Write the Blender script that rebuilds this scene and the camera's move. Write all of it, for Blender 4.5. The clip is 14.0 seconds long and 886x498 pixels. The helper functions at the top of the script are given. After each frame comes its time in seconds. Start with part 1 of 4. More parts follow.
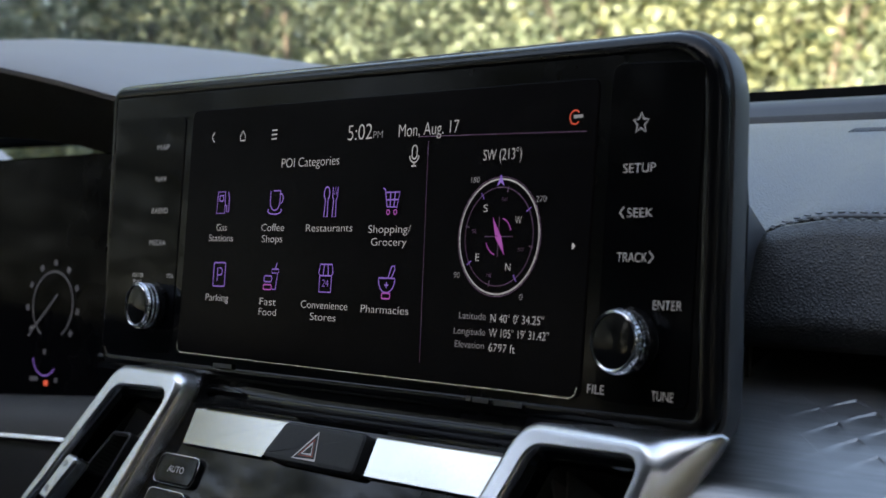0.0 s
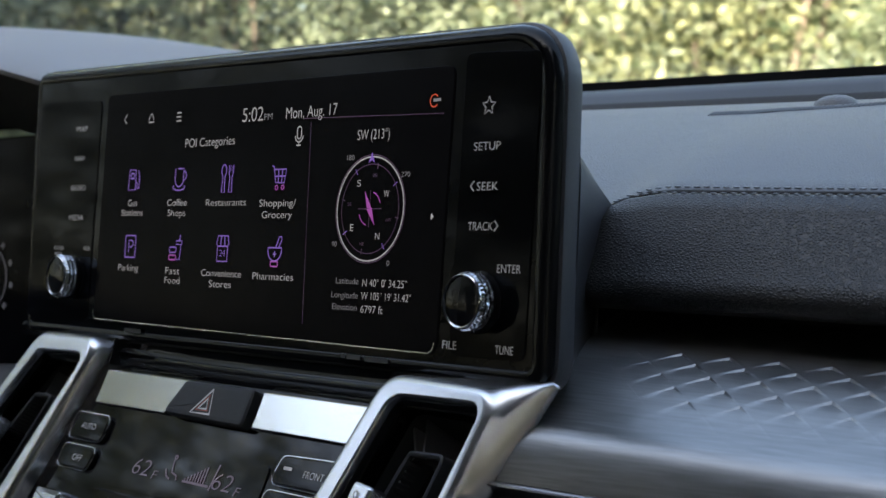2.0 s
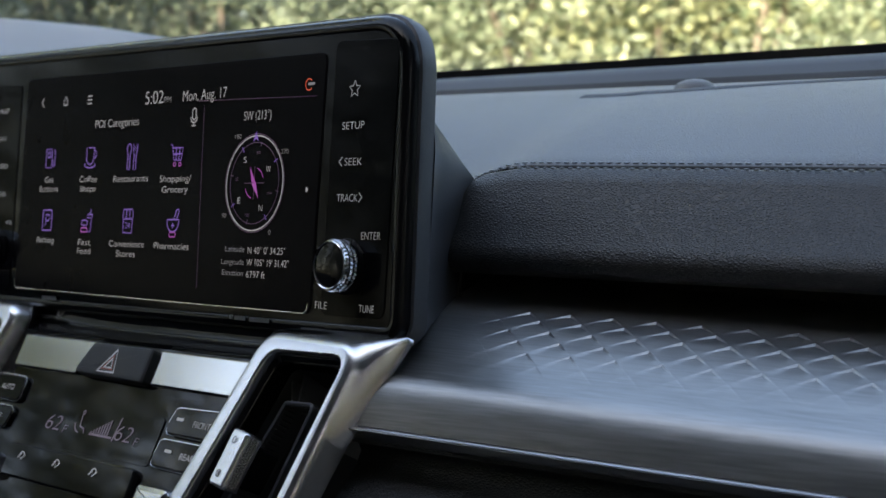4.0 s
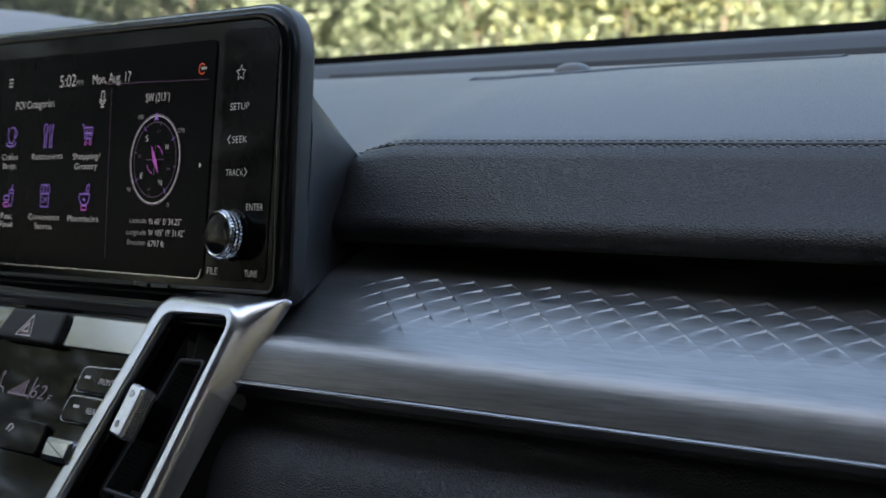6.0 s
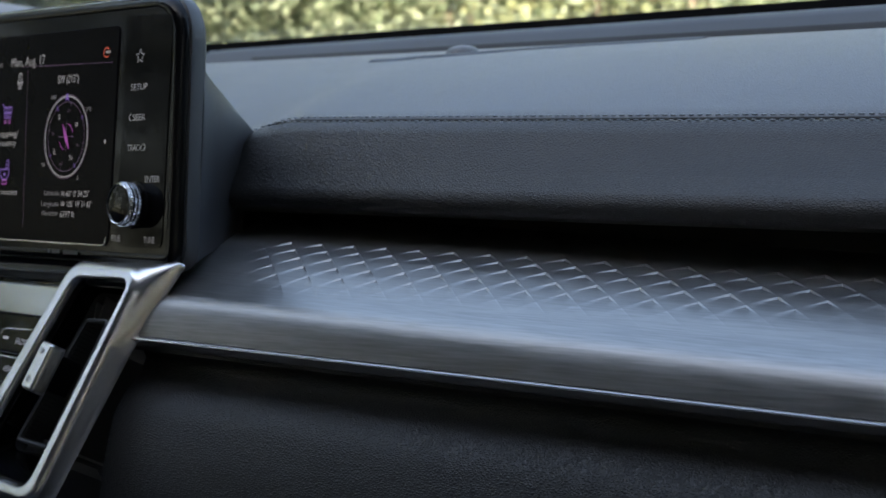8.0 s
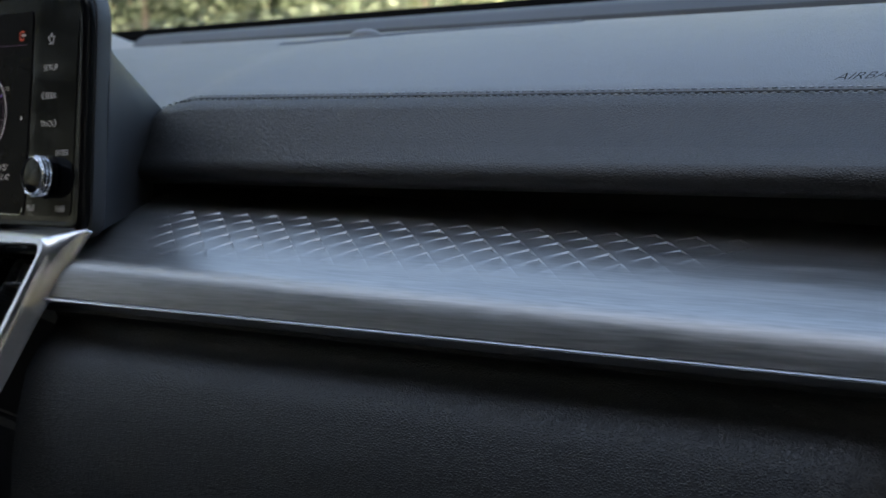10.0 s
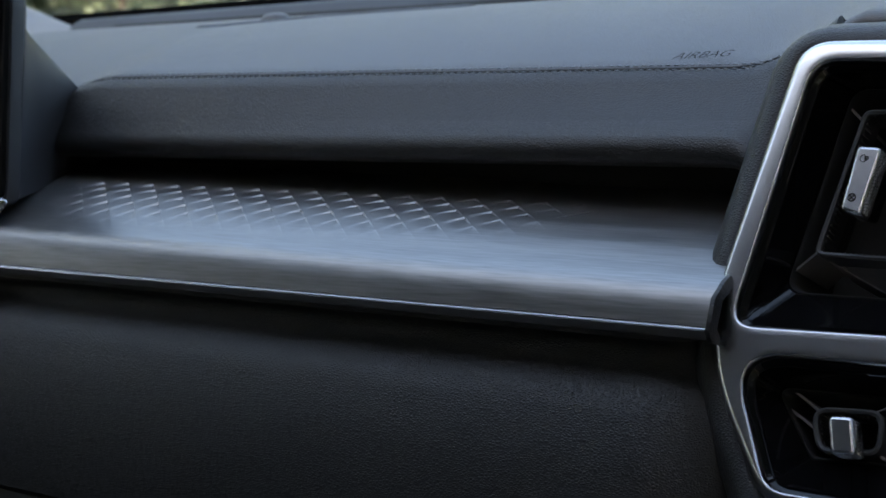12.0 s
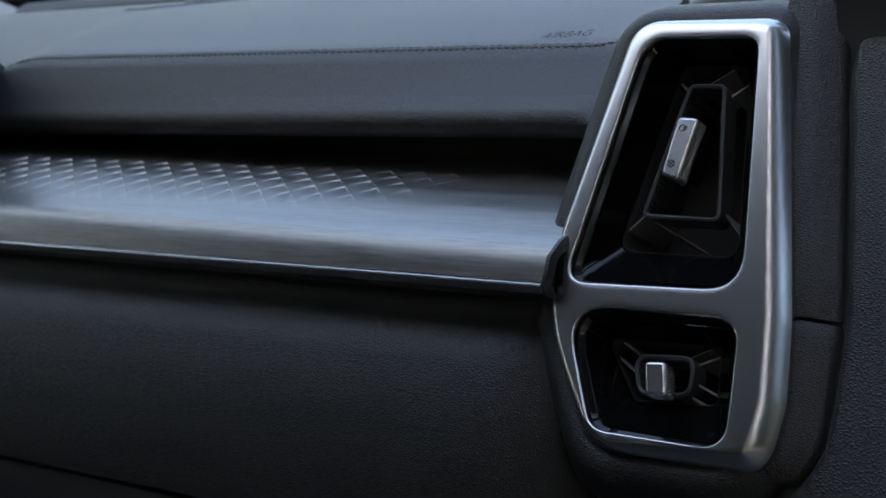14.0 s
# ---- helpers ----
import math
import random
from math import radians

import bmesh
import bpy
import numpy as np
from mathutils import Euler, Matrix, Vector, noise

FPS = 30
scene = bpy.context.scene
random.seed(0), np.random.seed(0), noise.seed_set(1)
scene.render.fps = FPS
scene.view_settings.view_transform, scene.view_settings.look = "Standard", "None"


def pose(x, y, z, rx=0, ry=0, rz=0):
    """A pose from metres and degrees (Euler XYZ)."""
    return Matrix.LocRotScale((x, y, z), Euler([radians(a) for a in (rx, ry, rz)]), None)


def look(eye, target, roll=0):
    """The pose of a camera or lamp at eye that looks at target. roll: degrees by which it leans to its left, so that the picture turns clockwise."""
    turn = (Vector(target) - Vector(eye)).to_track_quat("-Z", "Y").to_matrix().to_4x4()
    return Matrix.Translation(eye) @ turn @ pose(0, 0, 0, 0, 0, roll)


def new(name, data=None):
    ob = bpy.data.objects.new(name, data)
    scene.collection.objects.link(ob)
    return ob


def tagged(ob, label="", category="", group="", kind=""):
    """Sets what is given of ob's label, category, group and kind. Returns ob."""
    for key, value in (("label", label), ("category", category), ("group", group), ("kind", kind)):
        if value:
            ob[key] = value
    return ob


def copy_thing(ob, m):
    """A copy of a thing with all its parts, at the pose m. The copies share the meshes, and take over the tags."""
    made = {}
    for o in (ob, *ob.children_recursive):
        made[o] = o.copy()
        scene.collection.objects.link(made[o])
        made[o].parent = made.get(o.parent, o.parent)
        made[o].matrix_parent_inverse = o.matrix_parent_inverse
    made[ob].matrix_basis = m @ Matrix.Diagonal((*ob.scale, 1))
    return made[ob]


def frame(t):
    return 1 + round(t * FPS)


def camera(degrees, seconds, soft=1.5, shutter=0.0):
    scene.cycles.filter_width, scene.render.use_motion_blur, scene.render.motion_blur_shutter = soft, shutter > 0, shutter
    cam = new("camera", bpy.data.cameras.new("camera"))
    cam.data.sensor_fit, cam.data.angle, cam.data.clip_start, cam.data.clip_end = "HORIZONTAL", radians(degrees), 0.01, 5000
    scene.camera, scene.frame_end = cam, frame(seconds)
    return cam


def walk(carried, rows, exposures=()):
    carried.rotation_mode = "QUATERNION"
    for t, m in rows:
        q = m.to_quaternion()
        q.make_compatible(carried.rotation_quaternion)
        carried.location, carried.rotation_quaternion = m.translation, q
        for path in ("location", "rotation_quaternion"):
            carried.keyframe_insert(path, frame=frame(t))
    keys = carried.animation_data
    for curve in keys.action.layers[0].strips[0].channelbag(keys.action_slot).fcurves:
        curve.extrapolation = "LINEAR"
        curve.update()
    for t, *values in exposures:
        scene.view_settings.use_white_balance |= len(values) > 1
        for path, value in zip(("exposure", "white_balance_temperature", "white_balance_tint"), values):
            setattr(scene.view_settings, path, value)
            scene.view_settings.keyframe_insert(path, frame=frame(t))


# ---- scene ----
from mathutils.geometry import delaunay_2d_cdt

SECONDS = 14.0
LENS = 31.86
# seconds, eye x, y, z, yaw to the left, pitch up, roll to the left
ROWS = [
    (0, 0.3352, -0.4126, 1.1709, 41.182, -2.588, -2.428),
    (0.5, 0.3503, -0.4169, 1.1688, 40.998, -2.631, -2.341),
    (1, 0.3663, -0.4209, 1.1676, 40.794, -2.762, -2.318),
    (1.5, 0.3831, -0.4253, 1.1666, 40.572, -2.922, -2.328),
    (2, 0.4004, -0.4300, 1.1656, 40.342, -3.082, -2.352),
    (2.5, 0.4179, -0.4350, 1.1644, 40.112, -3.232, -2.377),
    (3, 0.4353, -0.4399, 1.1632, 39.890, -3.374, -2.400),
    (5.5, 0.5223, -0.4626, 1.1583, 38.983, -4.173, -2.541),
    (6, 0.5402, -0.4671, 1.1576, 38.831, -4.361, -2.594),
    (6.5, 0.5584, -0.4718, 1.1568, 38.684, -4.549, -2.658),
    (7, 0.5770, -0.4766, 1.1558, 38.541, -4.731, -2.729),
    (7.5, 0.5959, -0.4816, 1.1547, 38.405, -4.901, -2.802),
    (8, 0.6149, -0.4865, 1.1534, 38.277, -5.056, -2.874),
    (10.5, 0.7107, -0.5089, 1.1445, 37.779, -5.668, -3.061),
    (11, 0.7300, -0.5131, 1.1430, 37.687, -5.805, -3.064),
    (11.5, 0.7496, -0.5176, 1.1417, 37.581, -5.966, -3.068),
    (12, 0.7698, -0.5225, 1.1407, 37.461, -6.150, -3.081),
    (12.5, 0.7903, -0.5278, 1.1399, 37.335, -6.352, -3.112),
    (13, 0.8107, -0.5327, 1.1391, 37.231, -6.554, -3.168),
    (13.5, 0.8297, -0.5355, 1.1380, 37.215, -6.727, -3.244),
    (14, 0.8452, -0.5330, 1.1362, 37.399, -6.823, -3.326),
]


def eye_pose(x, y, z, yaw, pitch, roll):
    return pose(x, y, z, 0, 0, yaw) @ pose(0, 0, 0, 90 + pitch) @ pose(0, 0, 0, 0, 0, roll)


cam = camera(LENS, SECONDS)
walk(cam, [(t, eye_pose(*r)) for t, *r in ROWS], [(0, 3.27, 7450, 11)])
cam.data.dof.use_dof = True
cam.data.dof.focus_distance = 0.60
cam.data.dof.aperture_fstop = 19.0

# ---- light ----
SUN_AT = (-0.02, -1.0, 0.62)     # towards the sun
world = bpy.data.worlds.new("sky")
scene.world = world
world.use_nodes = True
sky = world.node_tree.nodes.new("ShaderNodeTexSky")
sky.sky_type, sky.sun_disc = "NISHITA", False
sky.sun_elevation = math.atan2(SUN_AT[2], math.hypot(SUN_AT[0], SUN_AT[1]))
sky.sun_rotation = math.atan2(SUN_AT[0], SUN_AT[1])
world.node_tree.nodes["Background"].inputs["Strength"].default_value = 0.15
world.node_tree.links.new(sky.outputs[0], world.node_tree.nodes["Background"].inputs["Color"])
sun = new("sun", bpy.data.lights.new("sun", "SUN"))
sun.data.energy, sun.data.angle, sun.data.color = 5.0, radians(0.5), (1.0, 0.94, 0.84)
sun.matrix_world = look(SUN_AT, (0, 0, 0))
sky.dust_density, sky.air_density, sky.ozone_density = 2.5, 0.9, 0.8


# ---- materials ----
def material(name, color, rough=0.5, metal=0.0, **more):
    """A procedural surface: colour and roughness vary at two scales, with a fine relief."""
    m = bpy.data.materials.new(name)
    m.use_nodes = True
    nt = m.node_tree
    b = nt.nodes["Principled BSDF"]
    b.inputs["Base Color"].default_value = (*color, 1)
    b.inputs["Roughness"].default_value, b.inputs["Metallic"].default_value = rough, metal
    b.inputs["Specular IOR Level"].default_value = more.get("spec", 0.5)
    if more.get("coat"):
        b.inputs["Coat Weight"].default_value, b.inputs["Coat Roughness"].default_value = more["coat"], more.get("coat_rough", 0.03)
    if more.get("glow"):
        b.inputs["Emission Color"].default_value = (*more.get("glow_color", color), 1)
        b.inputs["Emission Strength"].default_value = more["glow"]
    vary = more.get("vary", 0.0)
    coord = nt.nodes.new("ShaderNodeTexCoord")
    stretch = nt.nodes.new("ShaderNodeMapping")
    stretch.inputs["Scale"].default_value = more.get("stretch", (1, 1, 1))
    nt.links.new(coord.outputs["Object"], stretch.inputs[0])
    if vary:
        big, fine = nt.nodes.new("ShaderNodeTexNoise"), nt.nodes.new("ShaderNodeTexNoise")
        big.inputs["Scale"].default_value, fine.inputs["Scale"].default_value = more.get("big", 14), more.get("fine", 900)
        big.inputs["Detail"].default_value = 4
        both = nt.nodes.new("ShaderNodeMath")
        both.operation = "ADD"
        for k, tex in enumerate((big, fine)):
            nt.links.new(stretch.outputs[0], tex.inputs["Vector"])
            nt.links.new(tex.outputs[0], both.inputs[k])
        for socket, base in (("Roughness", rough), ):
            rng = nt.nodes.new("ShaderNodeMapRange")
            rng.inputs["From Min"].default_value, rng.inputs["From Max"].default_value = 0.6, 1.4
            rng.inputs["To Min"].default_value = max(0.02, base * (1 - vary))
            rng.inputs["To Max"].default_value = min(1, base * (1 + vary))
            nt.links.new(both.outputs[0], rng.inputs[0])
            nt.links.new(rng.outputs[0], b.inputs[socket])
        mix = nt.nodes.new("ShaderNodeMix")
        mix.data_type = "RGBA"
        mix.inputs["A"].default_value = (*[c * (1 - vary) for c in color], 1)
        mix.inputs["B"].default_value = (*[min(1, c * (1 + vary)) for c in color], 1)
        half = nt.nodes.new("ShaderNodeMapRange")
        half.inputs["From Min"].default_value, half.inputs["From Max"].default_value = 0.75, 1.25
        nt.links.new(both.outputs[0], half.inputs[0])
        nt.links.new(half.outputs[0], mix.inputs["Factor"])
        nt.links.new(mix.outputs["Result"], b.inputs["Base Color"])
    if more.get("bump"):
        size, depth, kind = more["bump"]
        if kind == "leather":
            tex = nt.nodes.new("ShaderNodeTexVoronoi")
            tex.feature = "DISTANCE_TO_EDGE"
            warp = nt.nodes.new("ShaderNodeTexNoise")
            warp.inputs["Scale"].default_value = 420
            push = nt.nodes.new("ShaderNodeMix")
            push.data_type = "VECTOR"
            push.inputs["Factor"].default_value = 0.0006
            nt.links.new(stretch.outputs[0], warp.inputs["Vector"])
            nt.links.new(stretch.outputs[0], push.inputs["A"])
            nt.links.new(warp.outputs["Color"], push.inputs["B"])
            nt.links.new(push.outputs["Result"], tex.inputs["Vector"])
            ramp = nt.nodes.new("ShaderNodeMapRange")
            ramp.inputs["From Max"].default_value = 0.35
            ramp.interpolation_type = "SMOOTHSTEP"
            nt.links.new(tex.outputs["Distance"], ramp.inputs[0])
            out = ramp.outputs[0]
        else:
            tex = nt.nodes.new("ShaderNodeTexNoise")
            tex.inputs["Detail"].default_value = 3
            nt.links.new(stretch.outputs[0], tex.inputs["Vector"])
            out = tex.outputs[0]
        tex.inputs["Scale"].default_value = 1 / size
        bump = nt.nodes.new("ShaderNodeBump")
        bump.inputs["Strength"].default_value, bump.inputs["Distance"].default_value = more.get("strength", 0.7), depth
        nt.links.new(out, bump.inputs["Height"])
        nt.links.new(bump.outputs[0], b.inputs["Normal"])
    return m


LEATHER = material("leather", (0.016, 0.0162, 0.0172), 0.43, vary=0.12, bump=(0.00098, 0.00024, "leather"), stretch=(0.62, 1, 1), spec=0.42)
# lighter than LEATHER: part of the windscreen's light on the top is in this colour
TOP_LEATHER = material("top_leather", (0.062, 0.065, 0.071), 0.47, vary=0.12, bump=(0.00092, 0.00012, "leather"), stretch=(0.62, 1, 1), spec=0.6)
HOOD = material("hood_plastic", (0.15, 0.145, 0.15), 0.55, vary=0.08, bump=(0.001, 0.00004, "noise"))
SOFT = material("soft_plastic", (0.035, 0.036, 0.039), 0.5, vary=0.1, bump=(0.0009, 0.00006, "noise"))
DARK = material("matte_plastic", (0.016, 0.016, 0.017), 0.62, vary=0.15, bump=(0.0008, 0.00005, "noise"))
PIANO = material("piano_black", (0.006, 0.006, 0.0065), 0.05, vary=0.2, fine=90, spec=0.13)
RIM = material("polished_rim", (0.005, 0.005, 0.0055), 0.10, vary=0.2, fine=90, spec=0.14)
WELL = material("vent_well", (0.004, 0.004, 0.0045), 0.045, vary=0.2, fine=90, spec=0.3)
GLASS_FACE = material("screen_glass", (0.0025, 0.0025, 0.003), 0.07, vary=0.2, fine=60, spec=0.03)
BEZEL = material("bezel_black", (0.003, 0.003, 0.0035), 0.08, vary=0.2, fine=70, spec=0.07)
PANEL = material("screen_panel", (0.003, 0.003, 0.0035), 0.14, vary=0.2, fine=60, spec=0.012, glow=0.00012, glow_color=(0.8, 0.78, 1.0))
SATIN = material("satin_aluminium", (0.60, 0.60, 0.612), 0.27, 1.0)
CHROME = material("bright_chrome", (0.52, 0.525, 0.54), 0.14, 1.0, vary=0.15)
STRIP = material("smoked_chrome", (0.46, 0.455, 0.44), 0.12, 1.0, vary=0.1)
BRUSHED = material("brushed_trim", (0.245, 0.24, 0.236), 0.36, 0.85, vary=0.22, stretch=(0.055, 1, 1), big=90, fine=900, bump=(0.0009, 0.00006, "noise"), spec=0.6)
STITCH = material("stitch_thread", (0.19, 0.20, 0.22), 0.6, vary=0.2)
# near-black for joints, recesses and undersides, their shade put into the colour
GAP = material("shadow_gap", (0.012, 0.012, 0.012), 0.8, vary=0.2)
LIT_WHITE = material("lit_white", (0.25, 0.25, 0.26), 0.5, glow=0.033, glow_color=(0.86, 0.86, 0.94))
LIT_DIM = material("lit_dim", (0.15, 0.15, 0.16), 0.5, glow=0.01728, glow_color=(0.8, 0.8, 0.9))
LIT_VIOLET = material("lit_violet", (0.1, 0.05, 0.2), 0.5, glow=0.045, glow_color=(0.36, 0.20, 0.92))
LIT_PINK = material("lit_pink", (0.2, 0.05, 0.2), 0.5, glow=0.042, glow_color=(0.62, 0.12, 0.70))
LIT_HAIR = material("lit_hairline", (0.1, 0.05, 0.1), 0.5, glow=0.005, glow_color=(0.5, 0.25, 0.6))
LIT_PALE = material("lit_pale", (0.05, 0.05, 0.06), 0.5, glow=0.004, glow_color=(0.7, 0.72, 0.95))
DIM_RED = material("red_print", (0.30, 0.05, 0.03), 0.5)
LIT_RED = material("lit_red", (0.2, 0.03, 0.02), 0.5, glow=0.06048, glow_color=(0.9, 0.12, 0.06))
PRINT = material("button_print", (0.42, 0.42, 0.43), 0.5, glow=0.01559, glow_color=(0.9, 0.9, 0.95))
PRINT_DARK = material("faint_print", (0.028, 0.028, 0.03), 0.4)
BLACK_PRINT = material("black_print", (0.008, 0.008, 0.008), 0.8, spec=0.1)
HEADLINER = material("headliner", (0.32, 0.31, 0.30), 0.9, vary=0.1, bump=(0.002, 0.0004, "noise"))
PAINT = material("car_paint", (0.45, 0.46, 0.47), 0.3, vary=0.05, coat=0.5)
SEAT = material("seat_leather", (0.03, 0.03, 0.032), 0.5, vary=0.15, bump=(0.002, 0.0003, "leather"))
FRIT = material("black_frit", (0.004, 0.004, 0.004), 0.9, vary=0.1, spec=0.0)
COWL = material("cowl_plastic", (0.022, 0.024, 0.028), 0.6, vary=0.1, bump=(0.001, 0.00006, "noise"))
GRAVEL = material("dry_ground", (0.075, 0.07, 0.06), 0.95, vary=0.35, big=0.6, fine=30, bump=(0.03, 0.01, "noise"))
BARK = material("bark", (0.13, 0.10, 0.075), 0.9, vary=0.3, big=6, fine=60, bump=(0.02, 0.008, "noise"))


def leaf_material(name, low, high):
    m = bpy.data.materials.new(name)
    m.use_nodes = True
    nt = m.node_tree
    b = nt.nodes["Principled BSDF"]
    geo, ramp = nt.nodes.new("ShaderNodeNewGeometry"), nt.nodes.new("ShaderNodeMix")
    ramp.data_type = "RGBA"
    ramp.inputs["A"].default_value, ramp.inputs["B"].default_value = (*low, 1), (*high, 1)
    skew = nt.nodes.new("ShaderNodeMath")
    skew.operation = "POWER"
    skew.inputs[1].default_value = 1.15
    nt.links.new(geo.outputs["Random Per Island"], skew.inputs[0])
    nt.links.new(skew.outputs[0], ramp.inputs["Factor"])
    nt.links.new(ramp.outputs["Result"], b.inputs["Base Color"])
    b.inputs["Roughness"].default_value = 0.5
    thin = nt.nodes.new("ShaderNodeBsdfTranslucent")
    nt.links.new(ramp.outputs["Result"], thin.inputs["Color"])
    mix = nt.nodes.new("ShaderNodeMixShader")
    mix.inputs[0].default_value = 0.35
    nt.links.new(b.outputs[0], mix.inputs[1])
    nt.links.new(thin.outputs[0], mix.inputs[2])
    nt.links.new(mix.outputs[0], nt.nodes["Material Output"].inputs[0])
    return m


# lit and shaded foliage: sun and shade are put into the leaf colours
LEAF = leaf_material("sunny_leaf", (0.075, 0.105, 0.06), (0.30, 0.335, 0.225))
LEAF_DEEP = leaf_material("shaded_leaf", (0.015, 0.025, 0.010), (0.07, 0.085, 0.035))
LEAF_DARK = leaf_material("olive_shade_leaf", (0.035, 0.055, 0.022), (0.36, 0.37, 0.20))

WINDSCREEN = bpy.data.materials.new("windscreen_glass")
WINDSCREEN.use_nodes = True
_nt = WINDSCREEN.node_tree
_clear, _gloss, _mix = [_nt.nodes.new("ShaderNode" + k) for k in ("BsdfTransparent", "BsdfGlossy", "MixShader")]
_clear.inputs[0].default_value = (0.93, 0.95, 0.94, 1)
_gloss.inputs["Roughness"].default_value = 0.01
_mix.inputs[0].default_value = 0.05
_nt.links.new(_clear.outputs[0], _mix.inputs[1])
_nt.links.new(_gloss.outputs[0], _mix.inputs[2])
_nt.links.new(_mix.outputs[0], _nt.nodes["Material Output"].inputs[0])


# ---- building helpers ----
def thing(name, m=Matrix(), label="", category="", kind="", group=""):
    ob = new(name)
    ob.matrix_world = m
    ob.empty_display_size = 0.02
    return tagged(ob, label, category, group, kind)


def finish(bm, smooth=40):
    bmesh.ops.recalc_face_normals(bm, faces=bm.faces)
    for f in bm.faces:
        f.smooth = len(f.verts) < 9
    for e in bm.edges:
        if len(e.link_faces) == 2 and e.calc_face_angle(0) > radians(smooth):
            e.smooth = False


def mesh_of(name, bm, mat, smooth=40):
    finish(bm, smooth)
    me = bpy.data.meshes.new(name)
    bm.to_mesh(me)
    bm.free()
    me.materials.append(mat)
    return me


def part(name, bm, mat, parent=None, label="", smooth=40, m=None):
    """One mesh object, under a thing or a part."""
    ob = new(name, bm if isinstance(bm, bpy.types.Mesh) else mesh_of(name, bm, mat, smooth))
    if parent is not None:
        ob.parent = parent
    if m is not None:
        ob.matrix_local = m
    return tagged(ob, label)


def loft(rows, closed=False, caps=False, bm=None):
    """A skin over rows of points; closed: each row is a ring."""
    bm = bm or bmesh.new()
    vs = [[bm.verts.new(p) for p in row] for row in rows]
    n = len(vs[0])
    for a, b in zip(vs, vs[1:]):
        for i in range(n if closed else n - 1):
            j = (i + 1) % n
            bm.faces.new((a[i], a[j], b[j], b[i]))
    if caps:
        bm.faces.new(vs[0][::-1])
        bm.faces.new(vs[-1])
    return bm


def slab(rows, thick):
    """A skin with a thickness, away from its normal side (down and ahead)."""
    bm = loft(rows)
    bmesh.ops.recalc_face_normals(bm, faces=bm.faces)
    bmesh.ops.solidify(bm, geom=bm.faces[:], thickness=thick)
    return bm


def box(sx, sy, sz, at=(0, 0, 0), bevel=0.0, bm=None, seg=2):
    own = bmesh.new()
    bmesh.ops.create_cube(own, size=1)
    for v in own.verts:
        v.co = Vector((v.co.x * sx, v.co.y * sy, v.co.z * sz))
    if bevel:
        bmesh.ops.bevel(own, geom=own.edges[:], offset=bevel, segments=seg, affect="EDGES", profile=0.5)
    for v in own.verts:
        v.co += Vector(at)
    if bm is None:
        return own
    return join(bm, own)


def join(bm, other):
    me = bpy.data.meshes.new("tmp")
    other.to_mesh(me)
    other.free()
    bm.from_mesh(me)
    bpy.data.meshes.remove(me)
    return bm


def rounded(points, radius, seg=6):
    """A closed outline (u, w) with its corners rounded; radius: one number or one for each corner."""
    out, n = [], len(points)
    for i in range(n):
        p, a, b = [Vector(q) for q in (points[i], points[i - 1], points[(i + 1) % n])]
        r = radius[i] if isinstance(radius, (list, tuple)) else radius
        da, db = (a - p), (b - p)
        cut = min(r / max(math.tan(da.angle(db) / 2), 0.05), da.length * 0.49, db.length * 0.49)
        s, e = p + da.normalized() * cut, p + db.normalized() * cut
        for k in range(seg + 1):
            t = k / seg
            out.append(tuple((1 - t) ** 2 * s + 2 * t * (1 - t) * p + t * t * e))
    return out


def ring(outline, v, grow=0.0):
    """The outline laid at depth v, grown outward by so much."""
    n, out = len(outline), []
    area = sum(outline[i - 1][0] * outline[i][1] - outline[i][0] * outline[i - 1][1] for i in range(n))
    for i in range(n):
        a, b = Vector(outline[i - 1]), Vector(outline[(i + 1) % n])
        d = (b - a).normalized() if (b - a).length > 1e-9 else Vector((1, 0))
        normal = Vector((d.y, -d.x)) * (1 if area > 0 else -1)
        p = Vector(outline[i]) + normal * grow
        out.append((p.x, v, p.y))
    return out


def plate(outline, depth, v=0.0, bevel=0.001):
    """A solid plate, front at v, with a rounded front edge."""
    return loft([ring(outline, v + depth), ring(outline, v + bevel), ring(outline, v + bevel * 0.3, -bevel * 0.3), ring(outline, v, -bevel)], True, True)


def tube(path, r, sides=6, closed=False, bm=None):
    """A round bar along a path of points."""
    bm = bm or bmesh.new()
    pts = [Vector(p) for p in path]
    n, rings = len(pts), []
    for i, p in enumerate(pts):
        a = pts[i - 1] if i or closed else p
        b = pts[(i + 1) % n] if i < n - 1 or closed else p
        d = (b - a).normalized()
        q = d.to_track_quat("Z", "Y")
        rings.append([bm.verts.new(p + q @ Vector((r * math.cos(6.2832 * k / sides), r * math.sin(6.2832 * k / sides), 0))) for k in range(sides)])
    for i in range(n if closed else n - 1):
        a, b = rings[i], rings[(i + 1) % n]
        shift = 0
        if closed and i == n - 1:
            shift = min(range(sides), key=lambda s: (a[0].co - b[s].co).length)
        for k in range(sides):
            bm.faces.new((a[k], a[(k + 1) % sides], b[(k + 1 + shift) % sides], b[(k + shift) % sides]))
    if not closed:
        bm.faces.new(rings[0][::-1])
        bm.faces.new(rings[-1])
    return bm


